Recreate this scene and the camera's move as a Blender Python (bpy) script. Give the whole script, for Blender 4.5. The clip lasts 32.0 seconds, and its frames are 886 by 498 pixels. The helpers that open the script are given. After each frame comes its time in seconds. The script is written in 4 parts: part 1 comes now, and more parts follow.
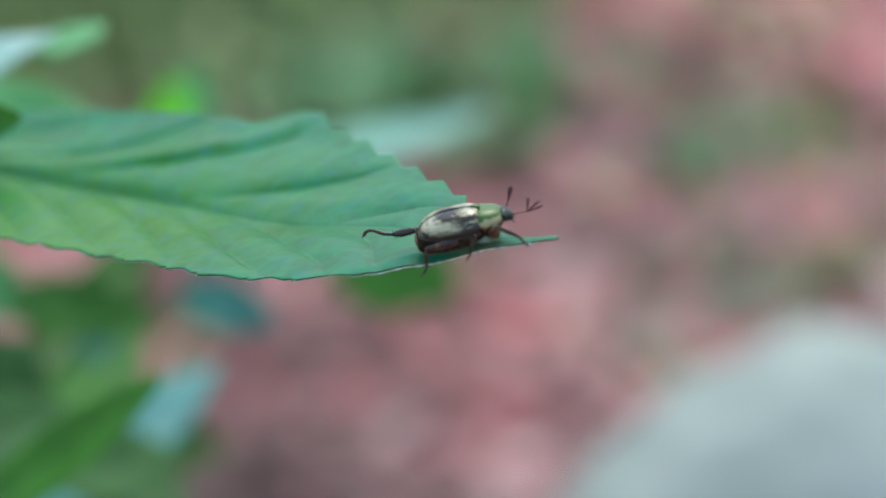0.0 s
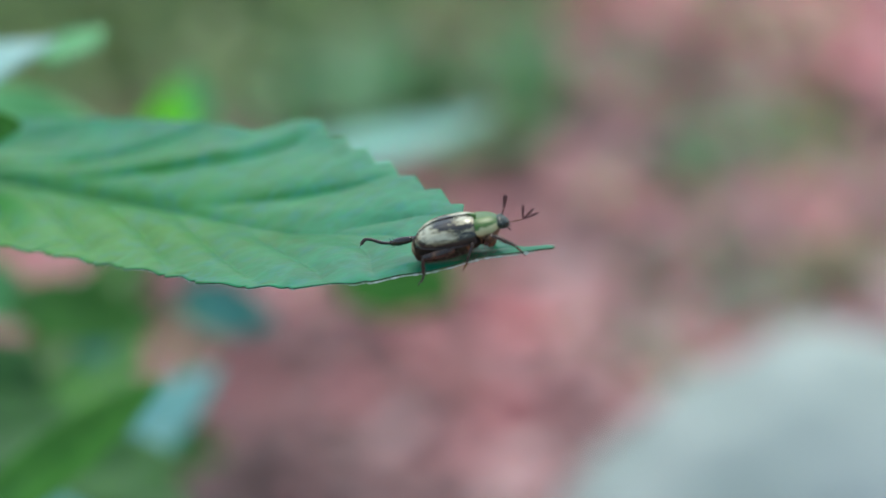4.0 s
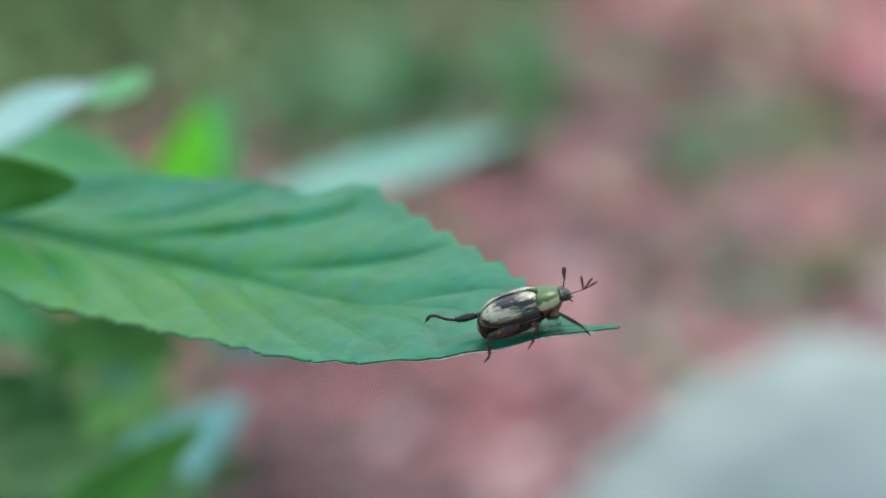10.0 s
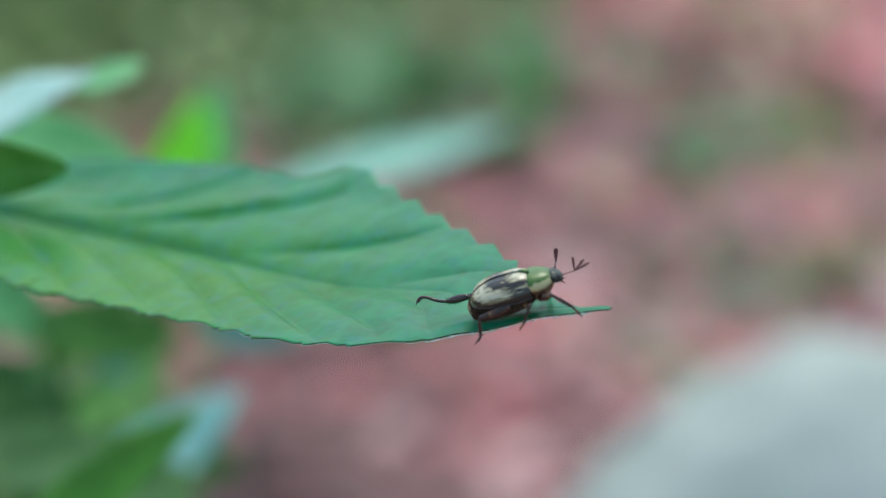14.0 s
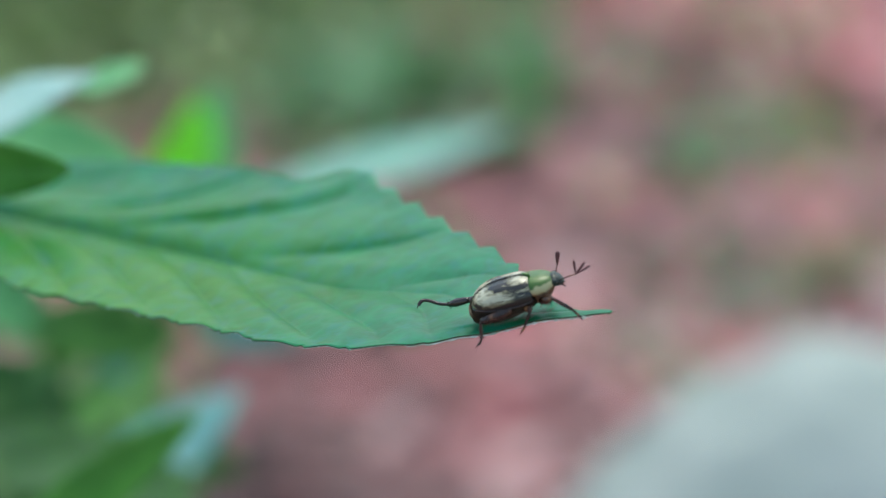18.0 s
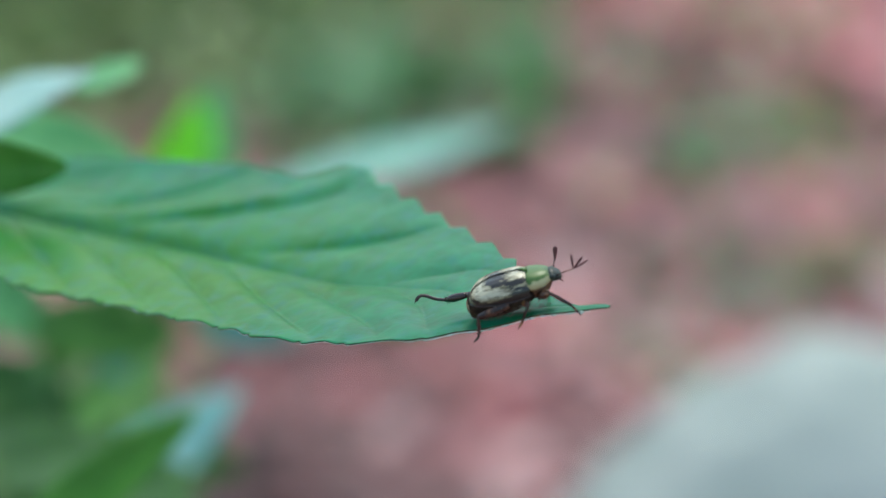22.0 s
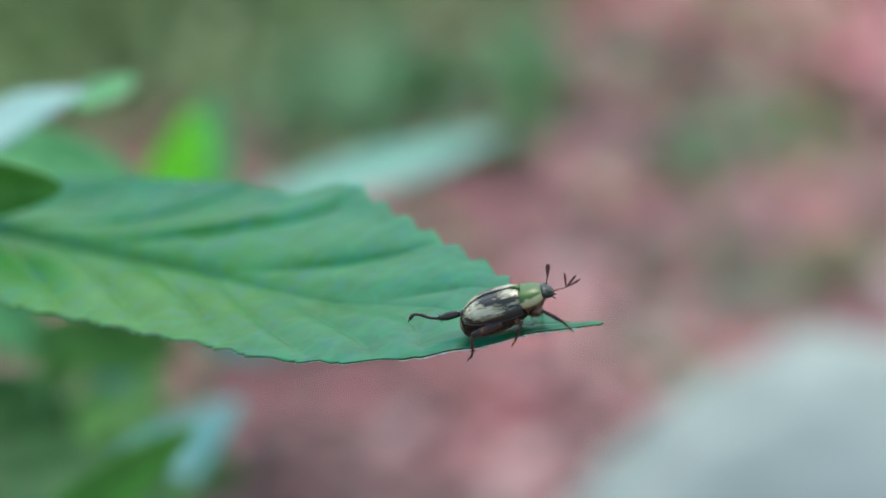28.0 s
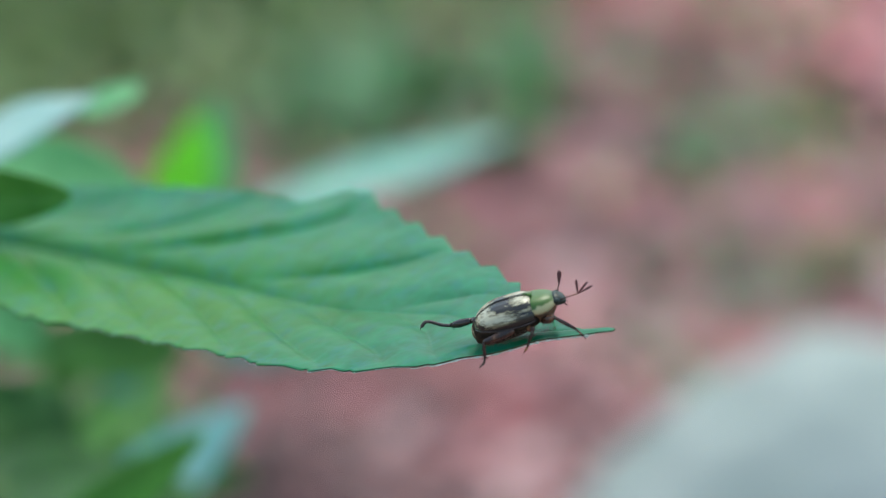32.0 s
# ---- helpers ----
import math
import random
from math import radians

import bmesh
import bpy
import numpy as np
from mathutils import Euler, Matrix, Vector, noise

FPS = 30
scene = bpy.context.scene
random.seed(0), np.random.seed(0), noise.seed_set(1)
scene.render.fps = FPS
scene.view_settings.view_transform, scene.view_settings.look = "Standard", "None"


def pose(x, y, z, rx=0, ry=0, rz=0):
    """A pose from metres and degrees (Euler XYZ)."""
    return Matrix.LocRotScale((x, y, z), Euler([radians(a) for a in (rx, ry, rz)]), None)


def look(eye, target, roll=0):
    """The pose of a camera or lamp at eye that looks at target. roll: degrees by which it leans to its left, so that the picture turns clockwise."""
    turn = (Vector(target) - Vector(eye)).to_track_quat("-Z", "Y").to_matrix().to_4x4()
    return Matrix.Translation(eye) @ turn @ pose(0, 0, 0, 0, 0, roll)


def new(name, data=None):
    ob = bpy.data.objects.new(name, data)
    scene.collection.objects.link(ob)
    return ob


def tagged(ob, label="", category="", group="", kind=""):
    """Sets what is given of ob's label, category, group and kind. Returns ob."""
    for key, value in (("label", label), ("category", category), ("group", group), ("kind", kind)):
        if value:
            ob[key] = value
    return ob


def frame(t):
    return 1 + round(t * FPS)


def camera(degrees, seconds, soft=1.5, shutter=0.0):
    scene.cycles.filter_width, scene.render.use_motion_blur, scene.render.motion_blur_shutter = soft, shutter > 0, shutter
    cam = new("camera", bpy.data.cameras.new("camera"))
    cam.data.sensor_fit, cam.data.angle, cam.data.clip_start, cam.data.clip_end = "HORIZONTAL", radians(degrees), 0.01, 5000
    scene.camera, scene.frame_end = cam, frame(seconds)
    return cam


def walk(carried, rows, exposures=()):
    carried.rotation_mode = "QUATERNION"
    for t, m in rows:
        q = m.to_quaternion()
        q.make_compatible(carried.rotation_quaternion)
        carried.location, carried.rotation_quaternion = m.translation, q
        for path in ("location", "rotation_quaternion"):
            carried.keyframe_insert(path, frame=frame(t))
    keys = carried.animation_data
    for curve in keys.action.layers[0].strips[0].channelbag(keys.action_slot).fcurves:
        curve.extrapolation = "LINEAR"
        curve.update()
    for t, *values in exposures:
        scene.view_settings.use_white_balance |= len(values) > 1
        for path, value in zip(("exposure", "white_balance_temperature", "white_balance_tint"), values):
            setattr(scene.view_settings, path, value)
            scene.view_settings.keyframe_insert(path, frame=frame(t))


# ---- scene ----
cam = camera(16, 32.0, soft=1.1)
cam.data.dof.use_dof = True
cam.data.dof.focus_distance = 0.295
cam.data.dof.aperture_fstop = 16.0
walk(cam, [
    (0.0, pose(0.00622, -0.00064, 0.74062, 62.385, 0.561, -0.026)),
    (0.5, pose(0.00460, 0.00159, 0.74317, 62.210, 0.371, -0.001)),
    (1.0, pose(0.00687, 0.00299, 0.74116, 62.271, 0.426, 0.060)),
    (1.5, pose(0.00645, 0.00570, 0.74068, 62.238, 0.821, -0.167)),
    (2.0, pose(0.00661, 0.00277, 0.74255, 62.219, 0.754, -0.116)),
    (2.5, pose(0.00660, 0.00128, 0.74352, 62.217, 0.815, -0.160)),
    (3.0, pose(0.00639, 0.00019, 0.74389, 62.256, 0.571, -0.030)),
    (3.5, pose(0.00684, -0.00227, 0.74182, 62.390, 0.462, 0.045)),
    (5.5, pose(0.00477, 0.00142, 0.74541, 62.166, 0.829, -0.220)),
    (6.0, pose(0.00415, 0.00189, 0.74617, 62.115, 0.574, -0.121)),
    (6.5, pose(0.00208, 0.00201, 0.74765, 62.054, 0.286, -0.055)),
    (7.0, pose(0.00281, 0.00142, 0.74674, 62.105, 0.430, -0.098)),
    (7.5, pose(0.00146, 0.00116, 0.74863, 62.044, 0.238, -0.058)),
    (8.0, pose(0.00007, 0.00002, 0.75015, 62.009, 0.102, -0.050)),
    (8.5, pose(-0.00065, -0.00061, 0.75061, 61.991, -0.049, 0.008)),
    (9.0, pose(-0.00015, 0.00010, 0.74987, 62.013, 0.009, -0.002)),
    (9.5, pose(-0.00026, -0.00015, 0.75118, 61.981, 0.066, -0.037)),
    (10.0, pose(-0.00090, -0.00031, 0.75195, 61.958, -0.049, -0.009)),
    (10.5, pose(-0.00086, -0.00056, 0.75162, 61.975, -0.021, -0.023)),
    (11.0, pose(-0.00076, -0.00079, 0.75084, 61.997, -0.108, 0.016)),
    (11.5, pose(-0.00074, -0.00084, 0.75101, 61.983, -0.206, 0.075)),
    (12.0, pose(-0.00070, -0.00065, 0.75147, 61.976, -0.033, -0.013)),
    (12.5, pose(-0.00060, -0.00066, 0.75170, 61.968, -0.063, 0.010)),
    (13.0, pose(0.00000, -0.00000, 0.75000, 62.000, -0.000, 0.000)),
    (13.5, pose(0.00004, 0.00026, 0.74940, 62.010, -0.187, 0.089)),
    (14.0, pose(0.00013, 0.00029, 0.74932, 62.016, -0.044, 0.029)),
    (14.5, pose(0.00032, -0.00018, 0.74929, 62.027, 0.130, -0.056)),
    (16.5, pose(0.00011, -0.00007, 0.74929, 62.021, -0.034, 0.015)),
    (17.0, pose(-0.00033, -0.00015, 0.75006, 62.000, 0.061, -0.047)),
    (17.5, pose(-0.00024, -0.00023, 0.75002, 62.003, -0.100, 0.034)),
    (18.0, pose(-0.00007, 0.00023, 0.74975, 62.004, -0.155, 0.069)),
    (18.5, pose(-0.00007, 0.00009, 0.74949, 62.009, -0.222, 0.101)),
    (19.0, pose(-0.00005, 0.00015, 0.74925, 62.019, -0.148, 0.067)),
    (19.5, pose(0.00011, 0.00035, 0.74921, 62.013, -0.117, 0.059)),
    (20.0, pose(0.00018, 0.00003, 0.74960, 62.002, -0.122, 0.059)),
    (20.5, pose(0.00036, 0.00077, 0.74919, 62.001, -0.175, 0.087)),
    (21.0, pose(0.00044, 0.00082, 0.74864, 62.017, -0.125, 0.073)),
    (21.5, pose(0.00065, 0.00037, 0.74820, 62.044, -0.019, 0.032)),
    (22.0, pose(0.00029, 0.00030, 0.74915, 62.016, 0.024, -0.000)),
    (22.5, pose(0.00045, 0.00095, 0.74921, 62.004, -0.078, 0.046)),
    (23.0, pose(0.00074, 0.00082, 0.74864, 62.018, -0.174, 0.106)),
    (23.5, pose(0.00044, 0.00053, 0.74873, 62.023, -0.213, 0.120)),
    (24.0, pose(0.00010, 0.00030, 0.74944, 62.004, -0.193, 0.098)),
    (24.5, pose(-0.00007, 0.00017, 0.74974, 61.994, -0.168, 0.072)),
    (25.0, pose(0.00019, -0.00042, 0.74938, 62.019, -0.152, 0.073)),
    (25.5, pose(0.00068, -0.00052, 0.74947, 62.008, -0.173, 0.096)),
    (26.0, pose(0.00116, 0.00024, 0.74966, 62.007, 0.018, 0.028)),
    (26.5, pose(0.00153, 0.00053, 0.75048, 61.996, 0.434, -0.169)),
    (28.5, pose(0.00112, -0.00033, 0.75143, 61.997, 0.616, -0.264)),
    (29.0, pose(0.00122, -0.00046, 0.75117, 62.005, 0.656, -0.281)),
    (29.5, pose(0.00108, -0.00026, 0.75149, 61.992, 0.642, -0.286)),
    (30.0, pose(0.00144, -0.00038, 0.75139, 61.993, 0.647, -0.268)),
    (30.5, pose(0.00188, 0.00001, 0.75073, 62.008, 0.661, -0.259)),
    (31.0, pose(0.00168, 0.00017, 0.75043, 62.018, 0.680, -0.277)),
    (31.5, pose(0.00160, 0.00021, 0.75049, 62.015, 0.777, -0.328)),
    (32.0, pose(0.00008, 0.00004, 0.75229, 61.971, 0.976, -0.473)),
], exposures=[(0.0, 1.20, 6850, 0), (32.0, 1.20, 6850, 0)])

# ---- light: open shade under a bright overcast sky ----
world = bpy.data.worlds.new("sky")
scene.world = world
world.use_nodes = True
wn = world.node_tree.nodes
sky = wn.new("ShaderNodeTexSky")
sky.sky_type = "NISHITA"
sky.sun_disc = False
sky.sun_elevation = radians(62)
sky.sun_rotation = radians(12)
sky.air_density, sky.dust_density, sky.ozone_density = 1.0, 2.0, 1.0
wn["Background"].inputs["Strength"].default_value = 0.15
world.node_tree.links.new(sky.outputs[0], wn["Background"].inputs["Color"])
sun = new("sun", bpy.data.lights.new("sun", "SUN"))
sun.data.energy, sun.data.angle, sun.data.color = 0.5, radians(16), (1.0, 0.995, 0.98)
sun.matrix_basis = look((0.098, 0.709, 1.483), (0, 0.25, 0.6))


# ---- materials ----
def nodes_of(name):
    m = bpy.data.materials.new(name)
    m.use_nodes = True
    return m, m.node_tree.nodes, m.node_tree.links, m.node_tree.nodes["Principled BSDF"]


def ramp(n, stops):
    r = n.new("ShaderNodeValToRGB")
    while len(r.color_ramp.elements) < len(stops):
        r.color_ramp.elements.new(0.5)
    for e, (p, c) in zip(r.color_ramp.elements, stops):
        e.position, e.color = p, (*c, 1)
    return r


def surface(name, stops, scale, rough=0.5, detail=4.0, bump=0.0, bump_scale=None, spec=0.5, metal=0.0, random_by="", stretch=(1, 1, 1), coat=0.0, ground_shade=None):
    """A plain procedural surface: noise between colours, a second finer noise in relief."""
    m, n, l, p = nodes_of(name)
    tc, mp, no = n.new("ShaderNodeTexCoord"), n.new("ShaderNodeMapping"), n.new("ShaderNodeTexNoise")
    mp.inputs["Scale"].default_value = stretch
    no.inputs["Scale"].default_value, no.inputs["Detail"].default_value = scale, detail
    l.new(tc.outputs["Object"], mp.inputs[0])
    l.new(mp.outputs[0], no.inputs["Vector"])
    r = ramp(n, stops)
    if random_by:
        src = n.new("ShaderNodeObjectInfo" if random_by == "object" else "ShaderNodeNewGeometry")
        out = src.outputs["Random" if random_by == "object" else "Random Per Island"]
        mix = n.new("ShaderNodeMix")
        mix.inputs[0].default_value = 0.6
        l.new(no.outputs["Fac"], mix.inputs[2])
        l.new(out, mix.inputs[3])
        l.new(mix.outputs[0], r.inputs[0])
    else:
        l.new(no.outputs["Fac"], r.inputs[0])
    colour = r.outputs[0]
    if ground_shade:
        # stretches where the red dye is fresher
        dye, fresh, redden = n.new("ShaderNodeTexNoise"), n.new("ShaderNodeMapRange"), n.new("ShaderNodeMix")
        redden.data_type, redden.blend_type = "RGBA", "MULTIPLY"
        dye.inputs["Scale"].default_value, dye.inputs["Detail"].default_value = 7.4, 1
        l.new(tc.outputs["Object"], dye.inputs["Vector"])
        fresh.inputs["From Min"].default_value, fresh.inputs["From Max"].default_value = 0.48, 0.68
        l.new(dye.outputs["Fac"], fresh.inputs["Value"])
        spot, near, most = n.new("ShaderNodeVectorMath"), n.new("ShaderNodeMapRange"), n.new("ShaderNodeMath")
        spot.operation, most.operation = "DISTANCE", "MAXIMUM"
        spot.inputs[1].default_value = (0.17, 1.66, 0)
        l.new(tc.outputs["Object"], spot.inputs[0])
        near.inputs["From Min"].default_value, near.inputs["From Max"].default_value = 0.17, 0.06
        l.new(spot.outputs["Value"], near.inputs["Value"])
        l.new(fresh.outputs[0], most.inputs[0])
        l.new(near.outputs[0], most.inputs[1])
        l.new(most.outputs[0], redden.inputs[0])
        l.new(colour, redden.inputs[6])
        redden.inputs[7].default_value = (1.12, 0.9, 0.93, 1)
        colour = redden.outputs[2]
        # ground shade painted in: darker stretches with ragged edges
        rag = n.new("ShaderNodeTexNoise")
        rag.inputs["Scale"].default_value, rag.inputs["Detail"].default_value = 9, 3
        l.new(tc.outputs["Object"], rag.inputs["Vector"])
        for place, shade_tone, open_tone in ground_shade:
            far, add, mr, mul = (n.new("ShaderNode" + k) for k in ("VectorMath", "Math", "MapRange", "Mix"))
            far.operation, add.operation, mul.data_type, mul.blend_type = "DISTANCE", "MULTIPLY_ADD", "RGBA", "MULTIPLY"
            far.inputs[1].default_value = place
            l.new(tc.outputs["Object"], far.inputs[0])
            add.inputs[1].default_value = 0.45
            l.new(rag.outputs["Fac"], add.inputs[0])
            l.new(far.outputs["Value"], add.inputs[2])
            mr.inputs["From Min"].default_value, mr.inputs["From Max"].default_value = 0.26, 0.43
            mr.inputs["To Min"].default_value, mr.inputs["To Max"].default_value = shade_tone, open_tone
            l.new(add.outputs[0], mr.inputs["Value"])
            l.new(mr.outputs[0], mul.inputs[7])
            mul.inputs[0].default_value = 1.0
            l.new(colour, mul.inputs[6])
            colour = mul.outputs[2]
    l.new(colour, p.inputs["Base Color"])
    p.inputs["Roughness"].default_value, p.inputs["Metallic"].default_value = rough, metal
    p.inputs["Specular IOR Level"].default_value = spec
    p.inputs["Coat Weight"].default_value = coat
    p.inputs["Coat Roughness"].default_value = 0.12
    if bump:
        n2, b = n.new("ShaderNodeTexNoise"), n.new("ShaderNodeBump")
        n2.inputs["Scale"].default_value = bump_scale or scale * 6
        n2.inputs["Detail"].default_value = 4
        l.new(mp.outputs[0], n2.inputs["Vector"])
        l.new(n2.outputs["Fac"], b.inputs["Height"])
        b.inputs["Strength"].default_value = bump
        b.inputs["Distance"].default_value = 0.3 / (bump_scale or scale * 6)
        l.new(b.outputs[0], p.inputs["Normal"])
    return m


def foliage(name, dark, light, rough=0.42, through_light=(0.20, 0.42, 0.05), share=0.25, scale=160, spec=0.5, cells=False, tint=None):
    """Leaf tissue: blotched green with a gloss and some light coming through."""
    m, n, l, p = nodes_of(name)
    tc, n1, n2 = n.new("ShaderNodeTexCoord"), n.new("ShaderNodeTexNoise"), n.new("ShaderNodeTexNoise")
    n1.inputs["Scale"].default_value, n1.inputs["Detail"].default_value = scale, 5
    n2.inputs["Scale"].default_value, n2.inputs["Detail"].default_value = scale * 6, 4
    l.new(tc.outputs["Object"], n1.inputs["Vector"])
    l.new(tc.outputs["Object"], n2.inputs["Vector"])
    mix = n.new("ShaderNodeMath")
    mix.operation = "MULTIPLY_ADD"
    mix.inputs[1].default_value = 0.6
    l.new(n2.outputs["Fac"], mix.inputs[0])
    sub = n.new("ShaderNodeMath")
    sub.inputs[1].default_value = -0.3
    l.new(n1.outputs["Fac"], sub.inputs[0])
    l.new(sub.outputs[0], mix.inputs[2])
    r = ramp(n, [(0.32, dark), (0.68, light)])
    l.new(mix.outputs[0], r.inputs[0])
    colour = r.outputs[0]
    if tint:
        # the lower half is yellower towards its base: weaker sky gloss painted as colour
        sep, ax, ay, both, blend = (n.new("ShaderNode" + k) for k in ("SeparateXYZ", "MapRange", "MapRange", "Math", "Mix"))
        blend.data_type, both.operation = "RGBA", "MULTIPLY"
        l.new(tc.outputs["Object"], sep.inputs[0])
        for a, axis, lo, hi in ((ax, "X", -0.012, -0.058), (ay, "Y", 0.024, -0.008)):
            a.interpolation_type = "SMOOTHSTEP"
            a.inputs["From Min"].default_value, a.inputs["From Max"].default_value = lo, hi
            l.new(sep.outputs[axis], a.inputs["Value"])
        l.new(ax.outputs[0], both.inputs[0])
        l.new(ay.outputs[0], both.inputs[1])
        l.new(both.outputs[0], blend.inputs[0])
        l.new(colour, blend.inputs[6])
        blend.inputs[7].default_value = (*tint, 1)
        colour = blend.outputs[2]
    l.new(colour, p.inputs["Base Color"])
    rr = n.new("ShaderNodeMapRange")
    rr.inputs["To Min"].default_value, rr.inputs["To Max"].default_value = rough - 0.08, rough + 0.1
    l.new(n2.outputs["Fac"], rr.inputs["Value"])
    l.new(rr.outputs[0], p.inputs["Roughness"])
    p.inputs["Specular IOR Level"].default_value = spec
    b = n.new("ShaderNodeBump")
    b.inputs["Strength"].default_value, b.inputs["Distance"].default_value = 0.15, 0.0002
    l.new(n2.outputs["Fac"], b.inputs["Height"])
    l.new(b.outputs[0], p.inputs["Normal"])
    if cells:
        # a short down, which pales the blade where it is seen aslant
        p.inputs["Sheen Weight"].default_value, p.inputs["Sheen Roughness"].default_value = 0.12, 0.15
        p.inputs["Sheen Tint"].default_value = (0.5, 1.0, 0.88, 1)
        vo, b2 = n.new("ShaderNodeTexVoronoi"), n.new("ShaderNodeBump")
        vo.inputs["Scale"].default_value = 520
        b2.inputs["Strength"].default_value, b2.inputs["Distance"].default_value = 0.1, 0.0003
        b2.invert = True
        l.new(tc.outputs["Object"], vo.inputs["Vector"])
        l.new(vo.outputs["Distance"], b2.inputs["Height"])
        l.new(b.outputs[0], b2.inputs["Normal"])
        # puckers a few millimetres wide
        n3, b3 = n.new("ShaderNodeTexNoise"), n.new("ShaderNodeBump")
        n3.inputs["Scale"].default_value, n3.inputs["Detail"].default_value, n3.inputs["Roughness"].default_value = 240, 2, 0.5
        b3.inputs["Strength"].default_value, b3.inputs["Distance"].default_value = 0.12, 0.0004
        l.new(tc.outputs["Object"], n3.inputs["Vector"])
        l.new(n3.outputs["Fac"], b3.inputs["Height"])
        l.new(b2.outputs[0], b3.inputs["Normal"])
        l.new(b3.outputs[0], p.inputs["Normal"])
        # a pale net of small veins
        wob, mv, net, edge, pale = (n.new("ShaderNode" + q) for q in ("TexNoise", "Mix", "TexVoronoi", "MapRange", "Mix"))
        wob.inputs["Scale"].default_value = 150
        mv.data_type, pale.data_type = "VECTOR", "RGBA"
        mv.inputs[0].default_value = 0.006
        l.new(tc.outputs["Object"], wob.inputs["Vector"])
        l.new(tc.outputs["Object"], mv.inputs[4])
        l.new(wob.outputs["Color"], mv.inputs[5])
        net.feature = "DISTANCE_TO_EDGE"
        net.inputs["Scale"].default_value = 210
        l.new(mv.outputs[1], net.inputs["Vector"])
        edge.inputs["From Min"].default_value, edge.inputs["From Max"].default_value = 0.0, 0.13
        edge.inputs["To Min"].default_value, edge.inputs["To Max"].default_value = 0.22, 0.0
        l.new(net.outputs["Distance"], edge.inputs["Value"])
        l.new(edge.outputs[0], pale.inputs[0])
        l.new(colour, pale.inputs[6])
        pale.inputs[7].default_value = (0.05, 0.34, 0.18, 1)
        # blue flecks: small sky reflections of the cells, painted into the blade
        fleck, lot, blue = n.new("ShaderNodeTexNoise"), n.new("ShaderNodeMapRange"), n.new("ShaderNodeMix")
        blue.data_type = "RGBA"
        fleck.inputs["Scale"].default_value, fleck.inputs["Detail"].default_value, fleck.inputs["Roughness"].default_value = 420, 3, 0.7
        l.new(tc.outputs["Object"], fleck.inputs["Vector"])
        lot.inputs["From Min"].default_value, lot.inputs["From Max"].default_value = 0.5, 0.66
        lot.inputs["To Max"].default_value = 0.6
        l.new(fleck.outputs["Fac"], lot.inputs["Value"])
        l.new(lot.outputs[0], blue.inputs[0])
        l.new(pale.outputs[2], blue.inputs[6])
        blue.inputs[7].default_value = (0.022, 0.19, 0.15, 1)
        l.new(blue.outputs[2], p.inputs["Base Color"])
    tr, ms = n.new("ShaderNodeBsdfTranslucent"), n.new("ShaderNodeMixShader")
    tr.inputs["Color"].default_value = (*through_light, 1)
    ms.inputs[0].default_value = share
    l.new(p.outputs[0], ms.inputs[1])
    l.new(tr.outputs[0], ms.inputs[2])
    l.new(ms.outputs[0], n["Material Output"].inputs["Surface"])
    return m


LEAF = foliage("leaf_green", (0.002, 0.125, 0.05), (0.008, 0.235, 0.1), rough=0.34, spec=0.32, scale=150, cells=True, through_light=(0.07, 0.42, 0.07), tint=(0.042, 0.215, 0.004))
LEAF_NEW = foliage("leaf_young_green", (0.13, 0.52, 0.012), (0.19, 0.62, 0.016), through_light=(0.45, 1.0, 0.02), share=0.6)
# darker copy of the leaf green, with the inner foliage's shade in its colour
LEAF_SHADE = foliage("leaf_shade_green", (0.022, 0.085, 0.016), (0.04, 0.13, 0.025), rough=0.5, share=0.12, spec=0.25)
LEAF_MID = foliage("leaf_grass_green", (0.05, 0.19, 0.022), (0.08, 0.26, 0.035), rough=0.5, share=0.14, spec=0.25)
LEAF_SOFT = foliage("leaf_soft_green", (0.08, 0.30, 0.095), (0.125, 0.385, 0.14), share=0.15, spec=0.3)
LEAF_BLUE = foliage("leaf_blue_green", (0.03, 0.15, 0.12), (0.05, 0.20, 0.165), rough=0.35, share=0.1, spec=0.3)
# sky glare painted into the leaf's colour as a pale blue-green
LEAF_BLUE_GLARE = foliage("leaf_blue_sky_glare", (0.07, 0.26, 0.245), (0.10, 0.33, 0.31), rough=0.34, share=0.1, spec=0.45)
LEAF_SAGE = foliage("leaf_sage", (0.115, 0.31, 0.235), (0.16, 0.38, 0.295), rough=0.35, share=0.1, spec=0.3)
# grass green darkened to carry the shade of the lower leaves
LEAF_GRASS_SHADE = foliage("leaf_shaded_grass_green", (0.028, 0.12, 0.014), (0.05, 0.17, 0.022), rough=0.5, share=0.15, spec=0.25)
# leaf with its sky glare painted in as a pale tone
LEAF_GLARE = foliage("leaf_sky_glare", (0.22, 0.43, 0.37), (0.31, 0.50, 0.45), rough=0.35, share=0.1, spec=0.5)
WEED = foliage("weed_green", (0.10, 0.24, 0.105), (0.17, 0.35, 0.16), scale=60)
WEED_PALE = foliage("weed_grey_green", (0.19, 0.29, 0.19), (0.29, 0.38, 0.28), scale=60)
WEED_OLIVE = foliage("weed_olive", (0.12, 0.17, 0.05), (0.20, 0.25, 0.09), scale=60)
VEIN = surface("vein_pale_green", [(0.3, (0.09, 0.28, 0.08)), (0.7, (0.13, 0.34, 0.10))], 400, 0.45)
VEIN_YELLOW = surface("vein_yellow_green", [(0.3, (0.055, 0.22, 0.03)), (0.7, (0.08, 0.27, 0.045))], 400, 0.4)
